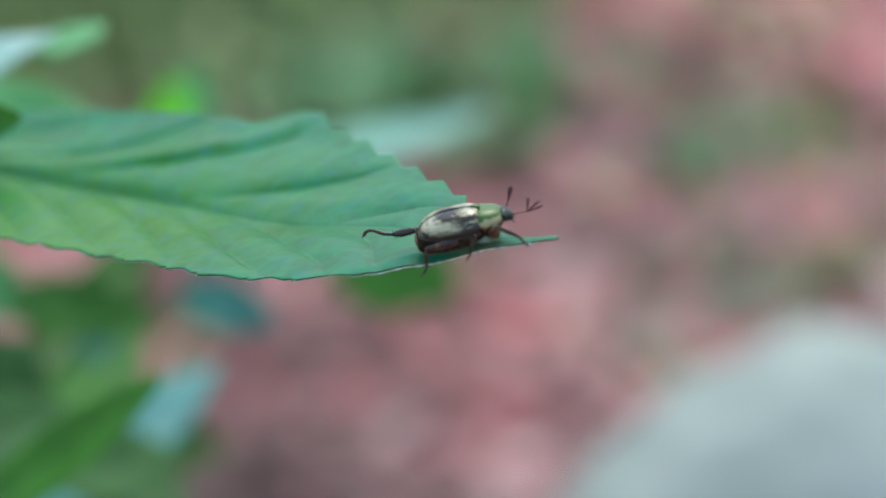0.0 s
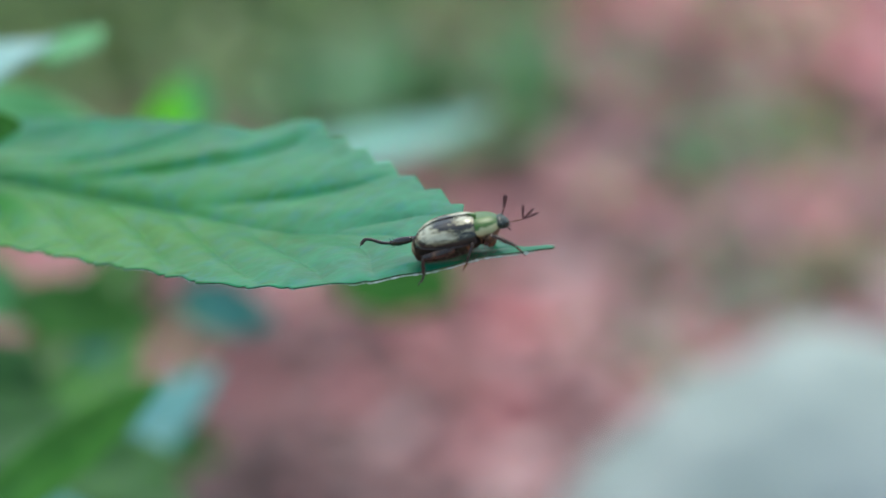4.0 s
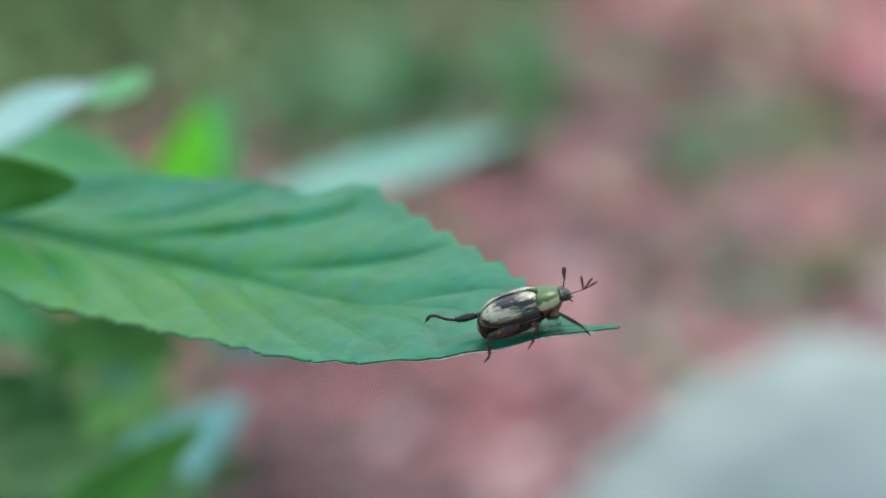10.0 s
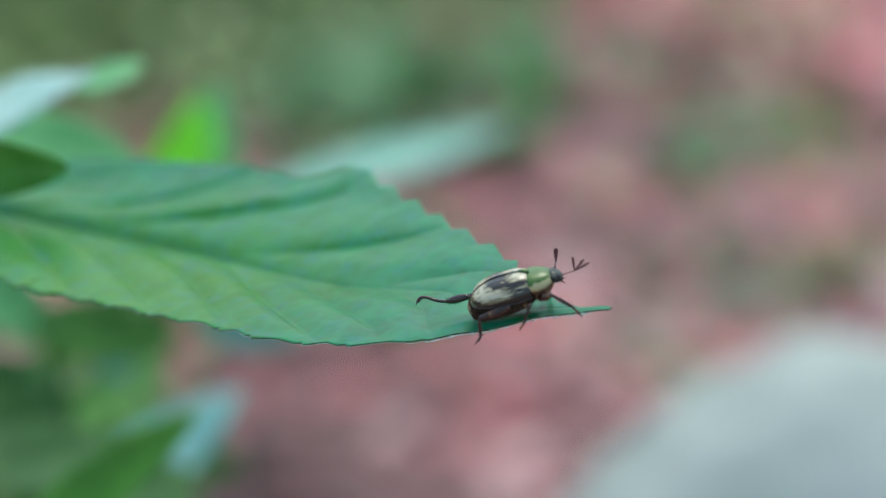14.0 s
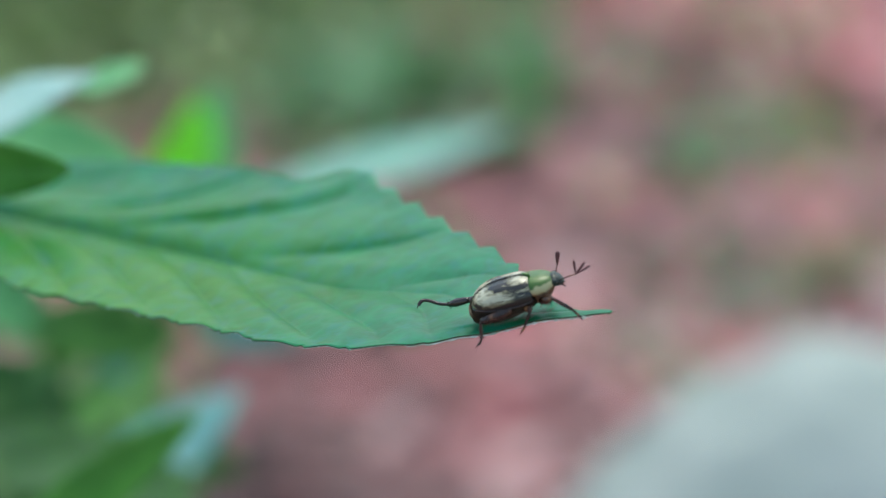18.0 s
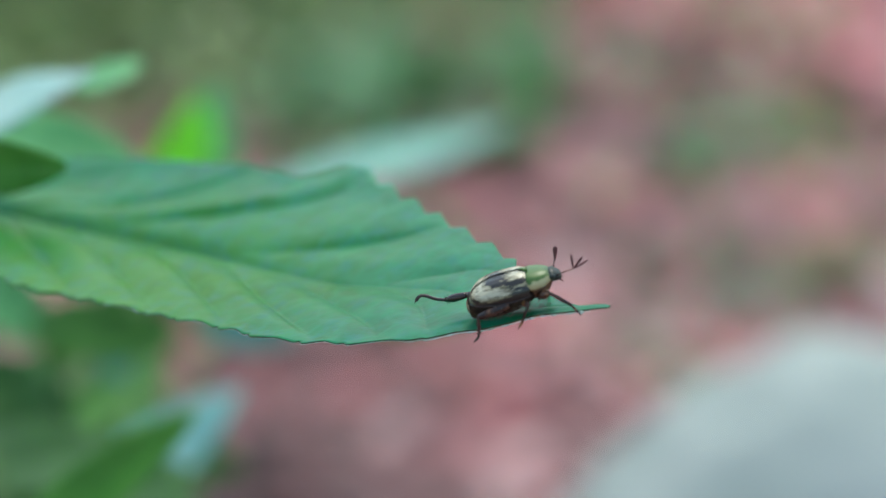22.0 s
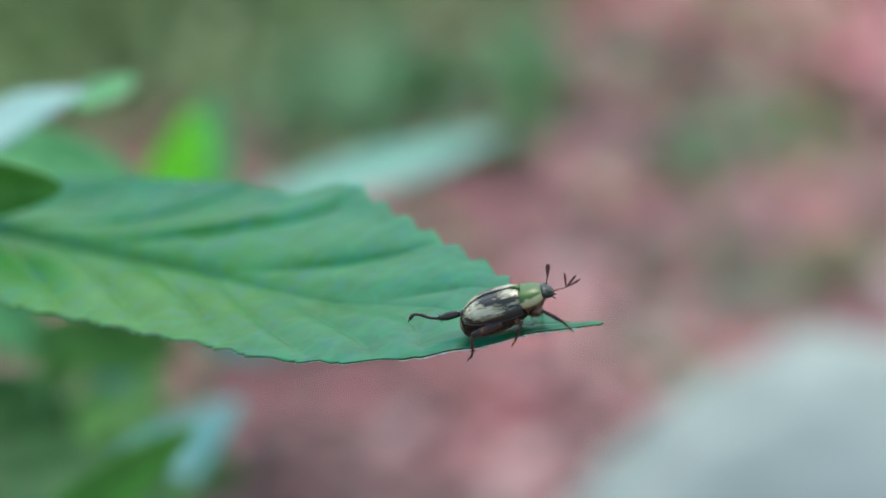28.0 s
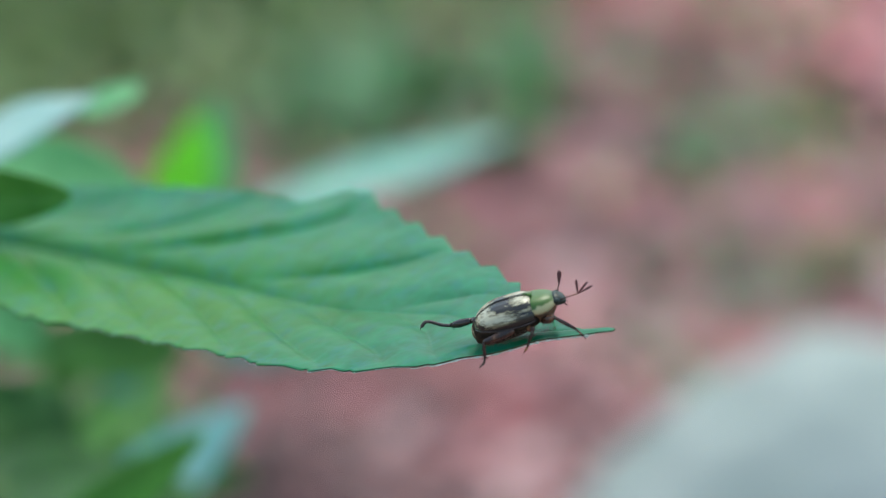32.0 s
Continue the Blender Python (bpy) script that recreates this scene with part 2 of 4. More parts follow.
# the edge is darker than the blade: shade along its thickness painted in
RIM = surface("leaf_edge_shade", [(0.3, (0.012, 0.045, 0.012)), (0.7, (0.05, 0.13, 0.04))], 900, 0.4)
# pale glints of light along the leaf's edge, made as coloured tubes
EDGE_GLINT = surface("edge_glint", [(0.35, (0.16, 0.32, 0.18)), (0.6, (0.60, 0.70, 0.62))], 500, 0.2, spec=0.8)
STEM = surface("stem_green", [(0.3, (0.06, 0.12, 0.03)), (0.7, (0.10, 0.18, 0.05))], 120, 0.5, bump=0.3)
COVER = surface("cover_olive", [(0.2, (0.14, 0.215, 0.065)), (0.5, (0.24, 0.34, 0.115)), (0.8, (0.33, 0.38, 0.19))], 12, 0.6, random_by="island")
UNSEEN_RING = surface("unseen_ring_green", [(0.3, (0.015, 0.04, 0.012)), (0.6, (0.04, 0.10, 0.03)), (0.8, (0.07, 0.15, 0.04))], 5, 0.8, bump=0.8, bump_scale=14)
EARTH = surface("earth_red", [(0.25, (0.14, 0.06, 0.052)), (0.55, (0.29, 0.145, 0.13)), (0.8, (0.38, 0.22, 0.20))], 9, 0.9, bump=0.6, bump_scale=80)
CHIP = surface("red_wood_chip", [(0.15, (0.115, 0.055, 0.049)), (0.35, (0.285, 0.147, 0.134)), (0.55, (0.39, 0.225, 0.21)), (0.66, (0.50, 0.15, 0.155)), (0.75, (0.45, 0.27, 0.25)), (0.85, (0.61, 0.50, 0.47))], 11, 0.75, random_by="island", bump=0.4, ground_shade=(((-0.112, 1.14, 0), 0.2, 1.12), ((0.065, 1.53, 0), 0.6, 1.02)))
ROCK = surface("pale_rock", [(0.3, (0.25, 0.30, 0.265)), (0.5, (0.32, 0.37, 0.33)), (0.75, (0.42, 0.46, 0.415))], 24, 0.8, bump=0.5, bump_scale=120)


# ---- small tools ----
def part(name, bm, material, parent=None, label="", smooth=True):
    me = bpy.data.meshes.new(name)
    bm.to_mesh(me)
    bm.free()
    if smooth:
        me.polygons.foreach_set("use_smooth", [True] * len(me.polygons))
    me.materials.append(material)
    ob = new(name, me)
    if parent:
        ob.parent = parent
    if label:
        ob["label"] = label
    return ob


def grid(rows, closed=False):
    """A skin over rows of points."""
    bm = bmesh.new()
    vs = [[bm.verts.new(p) for p in row] for row in rows]
    for a, b in zip(vs, vs[1:]):
        k = len(a)
        for i in range(k if closed else k - 1):
            bm.faces.new((a[i], a[(i + 1) % k], b[(i + 1) % k], b[i]))
    return bm


def tube(points, radii, sides=8):
    """A round, tapering rod through points, closed at its ends."""
    pts = [Vector(p) for p in points]
    rows = []
    for i, p in enumerate(pts):
        d = (pts[min(i + 1, len(pts) - 1)] - pts[max(i - 1, 0)]).normalized()
        side = d.cross(Vector((0, 0, 1)) if abs(d.z) < 0.9 else Vector((0, 1, 0))).normalized()
        up = side.cross(d)
        rows.append([p + radii[i] * (math.cos(a) * side + math.sin(a) * up) for a in (2 * math.pi * k / sides for k in range(sides))])
    bm = grid(rows, closed=True)
    bm.verts.ensure_lookup_table()
    bm.faces.new(bm.verts[:sides][::-1])
    bm.faces.new(bm.verts[-sides:])
    bmesh.ops.recalc_face_normals(bm, faces=bm.faces)
    return bm


def curve(points, n):
    """n points on a smooth line through the given ones."""
    pts = [Vector(p) for p in points]
    pts = [2 * pts[0] - pts[1], *pts, 2 * pts[-1] - pts[-2]]
    out = []
    for i in range(n):
        u = i / (n - 1) * (len(pts) - 3)
        k = min(int(u), len(pts) - 4)
        f = u - k
        a, b, c, d = pts[k:k + 4]
        out.append(0.5 * (2 * b + (c - a) * f + (2 * a - 5 * b + 4 * c - d) * f * f + (3 * b - a - 3 * c + d) * f ** 3))
    return out


def thicken(ob, d):
    s = ob.modifiers.new("thickness", "SOLIDIFY")
    s.thickness, s.offset = d, -1
    return ob


def frame_of(base, tip, face):
    """A pose at base with x towards tip and z as near to face as can be."""
    x = (Vector(tip) - Vector(base)).normalized()
    y = Vector(face).cross(x).normalized()
    z = x.cross(y)
    return Matrix(((x.x, y.x, z.x, base[0]), (x.y, y.y, z.y, base[1]), (x.z, y.z, z.z, base[2]), (0, 0, 0, 1)))


# ---- ground ----
def ground():
    bm = bmesh.new()
    xs = [-300, -60, -12, -3, -1] + [-0.6 + 0.03 * i for i in range(41)] + [1, 3, 12, 60, 300]
    ys = [-300, -60, -12, -3, 0] + [0.6 + 0.03 * i for i in range(51)] + [3, 12, 60, 300]
    vs = [[bm.verts.new((x, y, 0.012 * noise.noise((x * 7, y * 7, 0)) if -0.7 < x < 0.7 and 0.5 < y < 2.2 else 0)) for x in xs] for y in ys]
    for a, b in zip(vs, vs[1:]):
        for i in range(len(a) - 1):
            bm.faces.new((a[i], a[i + 1], b[i + 1], b[i]))
    ob = part("ground", bm, EARTH)
    return tagged(ob, "bare reddish earth under red bark mulch", "ground", kind="structure")


def mulch(count=14000):
    rng = np.random.default_rng(3)
    verts, faces = [], []
    box = np.array([(-1, -1, -1), (1, -1, -1), (1, 1, -1), (-1, 1, -1), (-1, -1, 1), (1, -1, 1), (1, 1, 1), (-1, 1, 1)], float)
    quads = [(0, 3, 2, 1), (4, 5, 6, 7), (0, 1, 5, 4), (1, 2, 6, 5), (2, 3, 7, 6), (3, 0, 4, 7)]
    for i in range(count):
        if i < 7000:
            x, y = rng.uniform(-0.5, 0.5), rng.uniform(0.95, 2.1)
        else:
            # thinner towards the rest of the bed
            a, r = rng.uniform(0, 6.3), 0.5 + abs(rng.normal(0, 0.55))
            x, y = r * np.cos(a), 1.5 + 1.1 * r * np.sin(a)
        size = np.array([rng.uniform(0.006, 0.02), rng.uniform(0.003, 0.008), rng.uniform(0.0012, 0.003)])
        pts = box * size * (1 + rng.uniform(-0.25, 0.25, (8, 3)))
        m = np.array(Euler((rng.normal(0, 0.25), rng.normal(0, 0.25), rng.uniform(0, 6.3))).to_matrix())
        z = (0.012 * noise.noise((x * 7, y * 7, 0)) if -0.6 < x < 0.6 and 0.6 < y < 2.1 else 0.0) + rng.uniform(0.002, 0.012)
        verts.extend((pts @ m.T + (x, y, z)).tolist())
        faces.extend([tuple(8 * i + k for k in q) for q in quads])
    me = bpy.data.meshes.new("mulch")
    me.from_pydata(verts, [], faces)
    me.materials.append(CHIP)
    return tagged(new("mulch", me), "loose red-dyed wood chip mulch covering the ground", "mulch", kind="stuff")


def ground_cover(count=7400):
    """Low olive and green leaflets among the chips, thickest towards one corner."""
    rng = np.random.default_rng(8)
    verts, faces = [], []
    form = np.array([(0, 0, 0), (0.35, 0.3, 0.06), (1, 0, 0), (0.35, -0.3, 0.06), (0.4, 0, -0.05)])
    k = 0
    while k < count:
        x, y = rng.uniform(-0.95, 0.30), rng.uniform(1.1, 2.6)
        thick = np.clip(1.25 * (y - 1.56 + 0.5 * max(0.0, -0.03 - x)) / 0.15, 0, 1) * np.clip((0.09 - x) / 0.14, 0, 1) + (0.03 if y > 1.38 else 0.008) + 0.05 * np.exp(-((x + 0.105) / 0.03) ** 2 - ((y - 1.20) / 0.06) ** 2)
        thick *= np.exp(-(max(0.0, -0.33 - x) / 0.22) ** 2 - (max(0.0, y - 1.85) / 0.28) ** 2)
        if rng.random() > thick:
            continue
        m = np.array(Euler((rng.normal(0, 0.5), -rng.uniform(0.1, 1.0), rng.uniform(0, 6.3))).to_matrix())
        pts = (form * rng.uniform(0.012, 0.028)) @ m.T + (x, y, rng.uniform(0.008, 0.035))
        verts.extend(pts.tolist())
        o = 5 * k
        faces.extend([(o, o + 4, o + 1), (o + 1, o + 4, o + 2), (o, o + 3, o + 4), (o + 3, o + 2, o + 4)])
        k += 1
    me = bpy.data.meshes.new("ground_cover")
    me.from_pydata(verts, [], faces)
    me.materials.append(COVER)
    return tagged(new("ground_cover", me), "low olive-green ground cover creeping over the mulch", "ground cover", kind="stuff")


def hedge():
    """Unseen dark foliage added round the bed, closing it below the sky for reflections."""
    rows = []
    for z, r in ((0, 6.0), (0.14, 5.7), (0.26, 5.8), (0.36, 6.1), (0.42, 6.5), (0.44, 7.0), (0, 7.4)):
        rows.append([(r * math.cos(a) + 0.3 * noise.noise((3 * math.cos(a), 3 * math.sin(a), z)), r * math.sin(a), z + (0.08 * noise.noise((4 * math.cos(a), 4 * math.sin(a), 9)) if z > 0.2 else 0)) for a in (2 * math.pi * i / 96 for i in range(96))])
    return tagged(part("backdrop", grid(rows, closed=True), UNSEEN_RING), "unseen low dark green ring added to shape reflections", "hedge", kind="structure")


# ---- leaves ----
def leaf_rows(length, width, fold, droop, teeth=0, tooth=0.0, cup=0.0, n=40, k=9, wave=0.0):
    """The skin of a pointed leaf along x: halves folded up by fold, tip sunk by droop."""
    rows = []
    for i in range(n + 1):
        u = i / n
        w = width / 2 * (math.sin(math.pi * u ** 0.8) ** 0.75 if 0 < u < 1 else 0.0) + 0.0002
        saw = (u * teeth) % 1.0 if teeth else 0.0
        row = []
        for j in range(-k, k + 1):
            v = j / k
            edge = 1 + tooth * (1 - saw) * abs(v) ** 6
            y = v * w * edge
            z = abs(v) * w * math.tan(fold) - droop * u * u * length - cup * v * v * w + wave * w * math.sin(9 * u + 2 * v) * v * v
            row.append((u * length, y, z))
        rows.append(row)
    return rows


def shrub_leaf(shrub, base, tip, face, width, material, label, fold=0.25, droop=0.08, wave=0.1, teeth=14):
    m = frame_of(base, tip, face)
    length = (Vector(tip) - Vector(base)).length
    ob = part("leaf", grid(leaf_rows(length, width, fold, 0.0, teeth, 0.08, 0.1, wave=wave)), material, shrub, label)
    ob.matrix_local = shrub.matrix_world.inverted() @ m
    thicken(ob, 0.0003)
    rib = part("midrib", tube([(u * length, 0, -0.0002) for u in (0, 0.3, 0.6, 0.97)], [0.0007, 0.0006, 0.0004, 0.0001], 6), VEIN, ob)
    return ob


# the long leaf that carries the beetle: x runs to its tip at the origin, y to the far side, lengths in mm
LONG = 122.0


def deepen(s):
    """0 near the tip, 1 towards the base, where the fold is deeper."""
    f = min(1.0, max(0.0, (s - 32.0) / 30.0))
    return f * f * (3 - 2 * f)


def step(s, a, b):
    f = min(1.0, max(0.0, (s - a) / (b - a)))
    return f * f * (3 - 2 * f)


def tip_shift(s):
    """The midrib of the slender tip lies near its lower edge."""
    f = min(1.0, max(0.0, (22.0 - s) / 14.0))
    return 0.42 * 15.0 * math.tanh((s / 15.0) ** 1.3) * f * f * (3 - 2 * f)


def roll(s):
    """Where the lower margin rolls down near the tip."""
    return step(s, 1.5, 9.0) * (1 - step(s, 9.5, 16.0))


def far_margin(s):
    """The far edge, through the points of its teeth: almost straight from the tip to a corner, then lower."""
    edge = 0.05 * s + (0.327 * s - 1.76) * step(s, 9.0, 19.0) - 1.15 * step(s, 0.5, 3.5) * (1 - step(s, 5.0, 9.5))
    old = 21.1 * math.tanh((max(0.0, s - 6.0) / 44.5) ** 1.2) - 2.0 * deepen(s) - 1.6 * step(s, 50.0, 64.0) + rib_line(s)
    f = step(s, 54.5, 60.5)
    return edge * (1 - f) + old * f


def half_width(s, far):
    close = min(1.0, max(0.0, (LONG - s) / 52.0)) ** 0.6
    if far:
        return max(0.0, far_margin(s) - rib_line(s)) * close
    return (15.0 * math.tanh((s / 15.0) ** 1.3) + 2.0 * deepen(s) - tip_shift(s) + 0.7 * math.exp(-((s - 29.0) / 8.0) ** 2) - 1.75 * roll(s)) * close


def rib_line(s):
    return -1.3 * math.sin(math.pi * min(1, s / 95.0)) + 2.0 * deepen(s) - tip_shift(s)


def tooth_of(s, far):
    """How far the edge is cut back behind each forward-pointing tooth."""
    if far:
        f = ((s - 19.0) / 5.85) % 1.0
        return -1.25 * (f / 0.74 if f < 0.74 else (1 - f) / 0.26) * step(s, 12.0, 19.0) * (1 - 0.7 * step(s, 52.0, 60.0))
    f = ((s + 0.5 * math.sin(0.55 * s) - 9.3) / 5.7) % 1.0
    return 0.35 - 0.85 * (f / 0.8 if f < 0.8 else (1 - f) / 0.2) * step(s, 5.0, 15.0)


FAR_VEINS = (31.5, 57.5, 79.5, 97.0, 113.0, 130.0)
NEAR_VEINS = (30.0, 44.0, 57.0, 69.5, 84.0, 98.0, 112.0, 130.0)


def vein_reach(y, far):
    """How far forward a side vein has run at the distance y from the midrib."""
    y = min(abs(y), 17.5)
    return 3.2 * y - 0.0905 * y * y if far else 2.45 * y - 0.012 * y * y


def vein_bulge(s, y, far):
    """Which field between two side veins, and how far across it towards the base."""
    e = s + vein_reach(y, far)
    veins = FAR_VEINS if far else NEAR_VEINS
    if e < veins[0]:
        return -1, (e - veins[0]) / 22.0
    k = sum(e >= q for q in veins) - 1
    if k == len(veins) - 1:
        return k, 0.3
    return k, (e - veins[k]) / (veins[k + 1] - veins[k])


def leaf_height(s, y, w, far):
    v = min(1.0, abs(y) / max(w, 0.5))
    z = ((2.4 + 0.5 * deepen(s)) * v ** (0.75 - (0.22 * deepen(s) if far else 0)) - 2.1 - 0.5 * deepen(s)) * min(1.0, (max(0.0, s - 10.0) / 26.0) ** 1.2)
    k, f = vein_bulge(s, y, far)
    # each field swells steeply behind a vein and sinks slowly to the next one
    swell = math.sin(math.pi / 2 * min(1.0, -f / 0.7)) if k < 0 else math.sin(math.pi * f ** ((0.8 if k == 0 else 0.55) if far else 0.8)) ** (1.0 if far and k == 0 else 0.8)
    size = ((0.45, 0.6, 0.65, 0.6, 0.35, 0.35, 0.35)[k + 1] if far else 0.95) * min(1.0, 3 * v)
    taper = 1 - (0.25 if far and k == 2 else 1.0) * v ** 4
    z += size * (swell - 0.55) * taper * min(1, s / 30.0)
    if far:
        # a sharp crest behind the third side vein runs out to the corner of the blade
        past = s + vein_reach(y, True) - FAR_VEINS[2]
        z += (0.22 * step(past, 0.3, 2.8) - 1.3 * min(1.0, max(0.0, (past - 2.2) / 11.4))) * step(v, 0.12, 0.45)
    if far:
        # beside the midrib the far half stands up steeply
        z += 0.45 * step(abs(y), 0.0, 1.3) * deepen(s - 8.0)
    if not far:
        z += 0.09 * math.sin(2 * math.pi * (s + 0.5 * math.sin(0.55 * s) - 10.0) / 5.7) * v ** 8 * step(s, 8.0, 16.0)
        z -= 0.55 * step(s, 5.0, 9.0) * roll(s) * max(0.0, (v - 0.62) / 0.38) ** 1.3
    if far and s > 58:
        z += (0.9 * step(s, 58.0, 66.0) - 0.3 * step(s, 66.0, 80.0)) * v ** 2
    z += ((0.3 if far else 0.15) * noise.noise((s * 0.10, y * 0.13, 3.0)) + (0.08 if far else 0.05) * noise.noise((s * 0.33, y * 0.4, 8.0))) * min(1, s / 25.0)
    return z


def leaf_point(s, v):
    far = v > 0
    w = half_width(s, far) + 0.05
    edge = tooth_of(s, far)
    y = v * w + math.copysign(edge, v) * abs(v) ** 8
    return Vector((-s * 0.001, (y + rib_line(s)) * 0.001, leaf_height(s, y, w, far) * 0.001))


LEAF_POSE = pose(0.0155, 0.2513, 0.6098, 3.424, -13.928, -44.54)


def beetle_leaf(shrub):
    n, k = 560, 44
    rows = [[leaf_point(LONG * (i / n) ** 1.1, j / k) for j in range(-k, k + 1)] for i in range(n + 1)]
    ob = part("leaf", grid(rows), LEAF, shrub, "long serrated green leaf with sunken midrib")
    ob.matrix_local = shrub.matrix_world.inverted() @ LEAF_POSE
    for f in (ob.data,):
        f.flip_normals()
    ob.data.materials.append(RIM)
    thicken(ob, 0.00015).modifiers[0].material_offset_rim = 1
    rib = [leaf_point(s, 0.001) + Vector((0, 0, -0.0002)) for s in (2, 10, 25, 45, 65, 85, 105, 121)]
    part("midrib", tube(curve(rib, 40), [0.00012 + 0.0005 * i / 39 for i in range(40)], 6), VEIN, ob, "pale sunken midrib")
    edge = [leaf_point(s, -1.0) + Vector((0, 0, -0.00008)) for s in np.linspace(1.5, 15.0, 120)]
    part("margin", tube(edge, [0.00004 + 0.00022 * max(0.0, noise.noise((0.25 * i, 4.0, 1.0)) + 0.05) for i in range(120)], 6), EDGE_GLINT, ob, "pale glint painted along the wavy leaf margin")
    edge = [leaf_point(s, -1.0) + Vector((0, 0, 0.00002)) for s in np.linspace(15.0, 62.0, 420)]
    part("margin", tube(edge, [0.00002 + 0.0002 * max(0.0, noise.noise((0.42 * i, 9.0, 2.0)) - 0.22) for i in range(420)], 5), EDGE_GLINT, ob, "small painted glints along the leaf margin")
    for far in (-1, 1):
        for s0 in (FAR_VEINS if far > 0 else NEAR_VEINS)[:-1]:
            pts, y = [], 0.2
            while True:
                st = s0 - vein_reach(y, far > 0)
                if st < 10 or y > 0.93 * half_width(st, far > 0) or st > LONG - 4:
                    break
                pts.append(leaf_point(st, far * y / (half_width(st, far > 0) + 0.05)) + Vector((0, 0, -0.00004 if far > 0 else -0.00016)))
                y += 0.6
            if len(pts) > 4:
                k = len(pts) - 1
                thick = 0.00012 if far > 0 else 0.00034
                part("side_vein", tube(pts, [thick * (1 - 0.6 * i / k) for i in range(k + 1)], 6), VEIN if far > 0 else VEIN_YELLOW, ob)
    return ob


ground()
mulch()
ground_cover()
hedge()
shrub = tagged(new("shrub"), "leafy green shrub with long serrated leaves", "shrub")
shrub.location = (-0.13, 0.36, 0.0)
bpy.context.view_layer.update()
beetle_leaf(shrub)
for base, tip, face, width, material, label, fold in (
    ((-0.0790, 0.3848, 0.5572), (-0.0456, 0.3773, 0.5749), (-0.35, 0.05, 0.9), 0.017, LEAF_GLARE, "pale glossy leaf with sky glare painted in", 0.15),
    ((-0.0696, 0.4141, 0.549), (-0.0427, 0.4027, 0.5488), (0.1, -0.6, 0.8), 0.0095, LEAF_SOFT, "soft light green leaf", 0.2),
    ((-0.0591, 0.3223, 0.5886), (-0.0414, 0.3134, 0.5932), (0.1, -0.9, 0.3), 0.0062, LEAF_MID, "grass-green shaded leaf", 0.2),
    ((-0.0499, 0.5308, 0.4703), (-0.0491, 0.5609, 0.4844), (-0.5, -0.8, 0.3), 0.016, LEAF_NEW, "bright yellow-green young leaf with light through it", 0.3),
    ((-0.0482, 0.5496, 0.463), (-0.0451, 0.5716, 0.4833), (0.3, -0.5, 0.8), 0.011, LEAF_SOFT, "soft green leaf", 0.2),
    ((-0.0525, 0.585, 0.4444), (0.0161, 0.6670, 0.4282), (-0.1, -0.05, 0.95), 0.018, LEAF_SAGE, "long pale glossy leaf", 0.15),
    ((-0.0570, 0.3451, 0.5207), (-0.0323, 0.3573, 0.5352), (0.2, -0.7, 0.6), 0.0068, LEAF_MID, "small grass-green leaf", 0.3),
    ((-0.0647, 0.4406, 0.4596), (-0.0347, 0.4700, 0.4723), (0.1, -0.4, 0.9), 0.0128, LEAF_BLUE_GLARE, "glossy leaf with blue-green sky glare painted in", 0.2),
    ((-0.0459, 0.5149, 0.4617), (-0.0279, 0.5217, 0.4532), (0, -0.7, 0.7), 0.010, LEAF_BLUE, "blue-green leaf", 0.25),
    ((-0.0191, 0.5547, 0.4513), (0.0069, 0.5504, 0.4432), (0, -0.9, 0.4), 0.018, LEAF_MID, "green leaf hanging low", 0.2),
    ((-0.0887, 0.4926, 0.4836), (-0.0681, 0.4957, 0.4682), (-0.2, -0.5, 0.8), 0.012, LEAF_SOFT, "soft green leaf", 0.25),
    ((-0.0762, 0.3981, 0.5188), (-0.0603, 0.3678, 0.5045), (0.5, -0.8, 0.2), 0.010, LEAF_SHADE, "leaf with shade in its dark green", 0.2),
    ((-0.0563, 0.4789, 0.4571), (-0.0532, 0.5219, 0.4529), (0, -0.7, 0.7), 0.0065, LEAF_GRASS_SHADE, "mid-green leaf", 0.25),
    ((-0.0691, 0.5191, 0.4476), (-0.0574, 0.5286, 0.4440), (0, -0.7, 0.7), 0.0095, LEAF_BLUE, "dull blue-green leaf", 0.2),
    ((-0.0645, 0.4789, 0.4571), (-0.0594, 0.5010, 0.4561), (0.1, -0.7, 0.7), 0.0065, LEAF_MID, "grass-green leaf", 0.2),
    ((-0.0621, 0.4244, 0.4825), (-0.0552, 0.4440, 0.4768), (0, -0.7, 0.7), 0.0095, LEAF_BLUE, "blue-green leaf in the shade", 0.2),
    ((-0.0681, 0.3818, 0.5096), (-0.0503, 0.4097, 0.4981), (0, -0.7, 0.7), 0.012, LEAF_SHADE, "dark green leaf", 0.25),
    ((-0.0568, 0.4217, 0.4781), (-0.0414, 0.4417, 0.473), (0, -0.7, 0.7), 0.014, LEAF_SHADE, "leaf with shade in its dark green", 0.25),
    ((-0.0493, 0.3852, 0.5685), (-0.0411, 0.3918, 0.5702), (-0.3, -0.2, 0.95), 0.0065, LEAF_SOFT, "small green leaf", 0.1),
):
    shrub_leaf(shrub, base, tip, face, width, material, label, fold)

# the lower foliage, its shade painted in, scattered along the slanting lower branches
rng = random.Random(11)
low_a, low_b = Vector((-0.052, 0.432, 0.487)), Vector((-0.096, 0.756, 0.285))
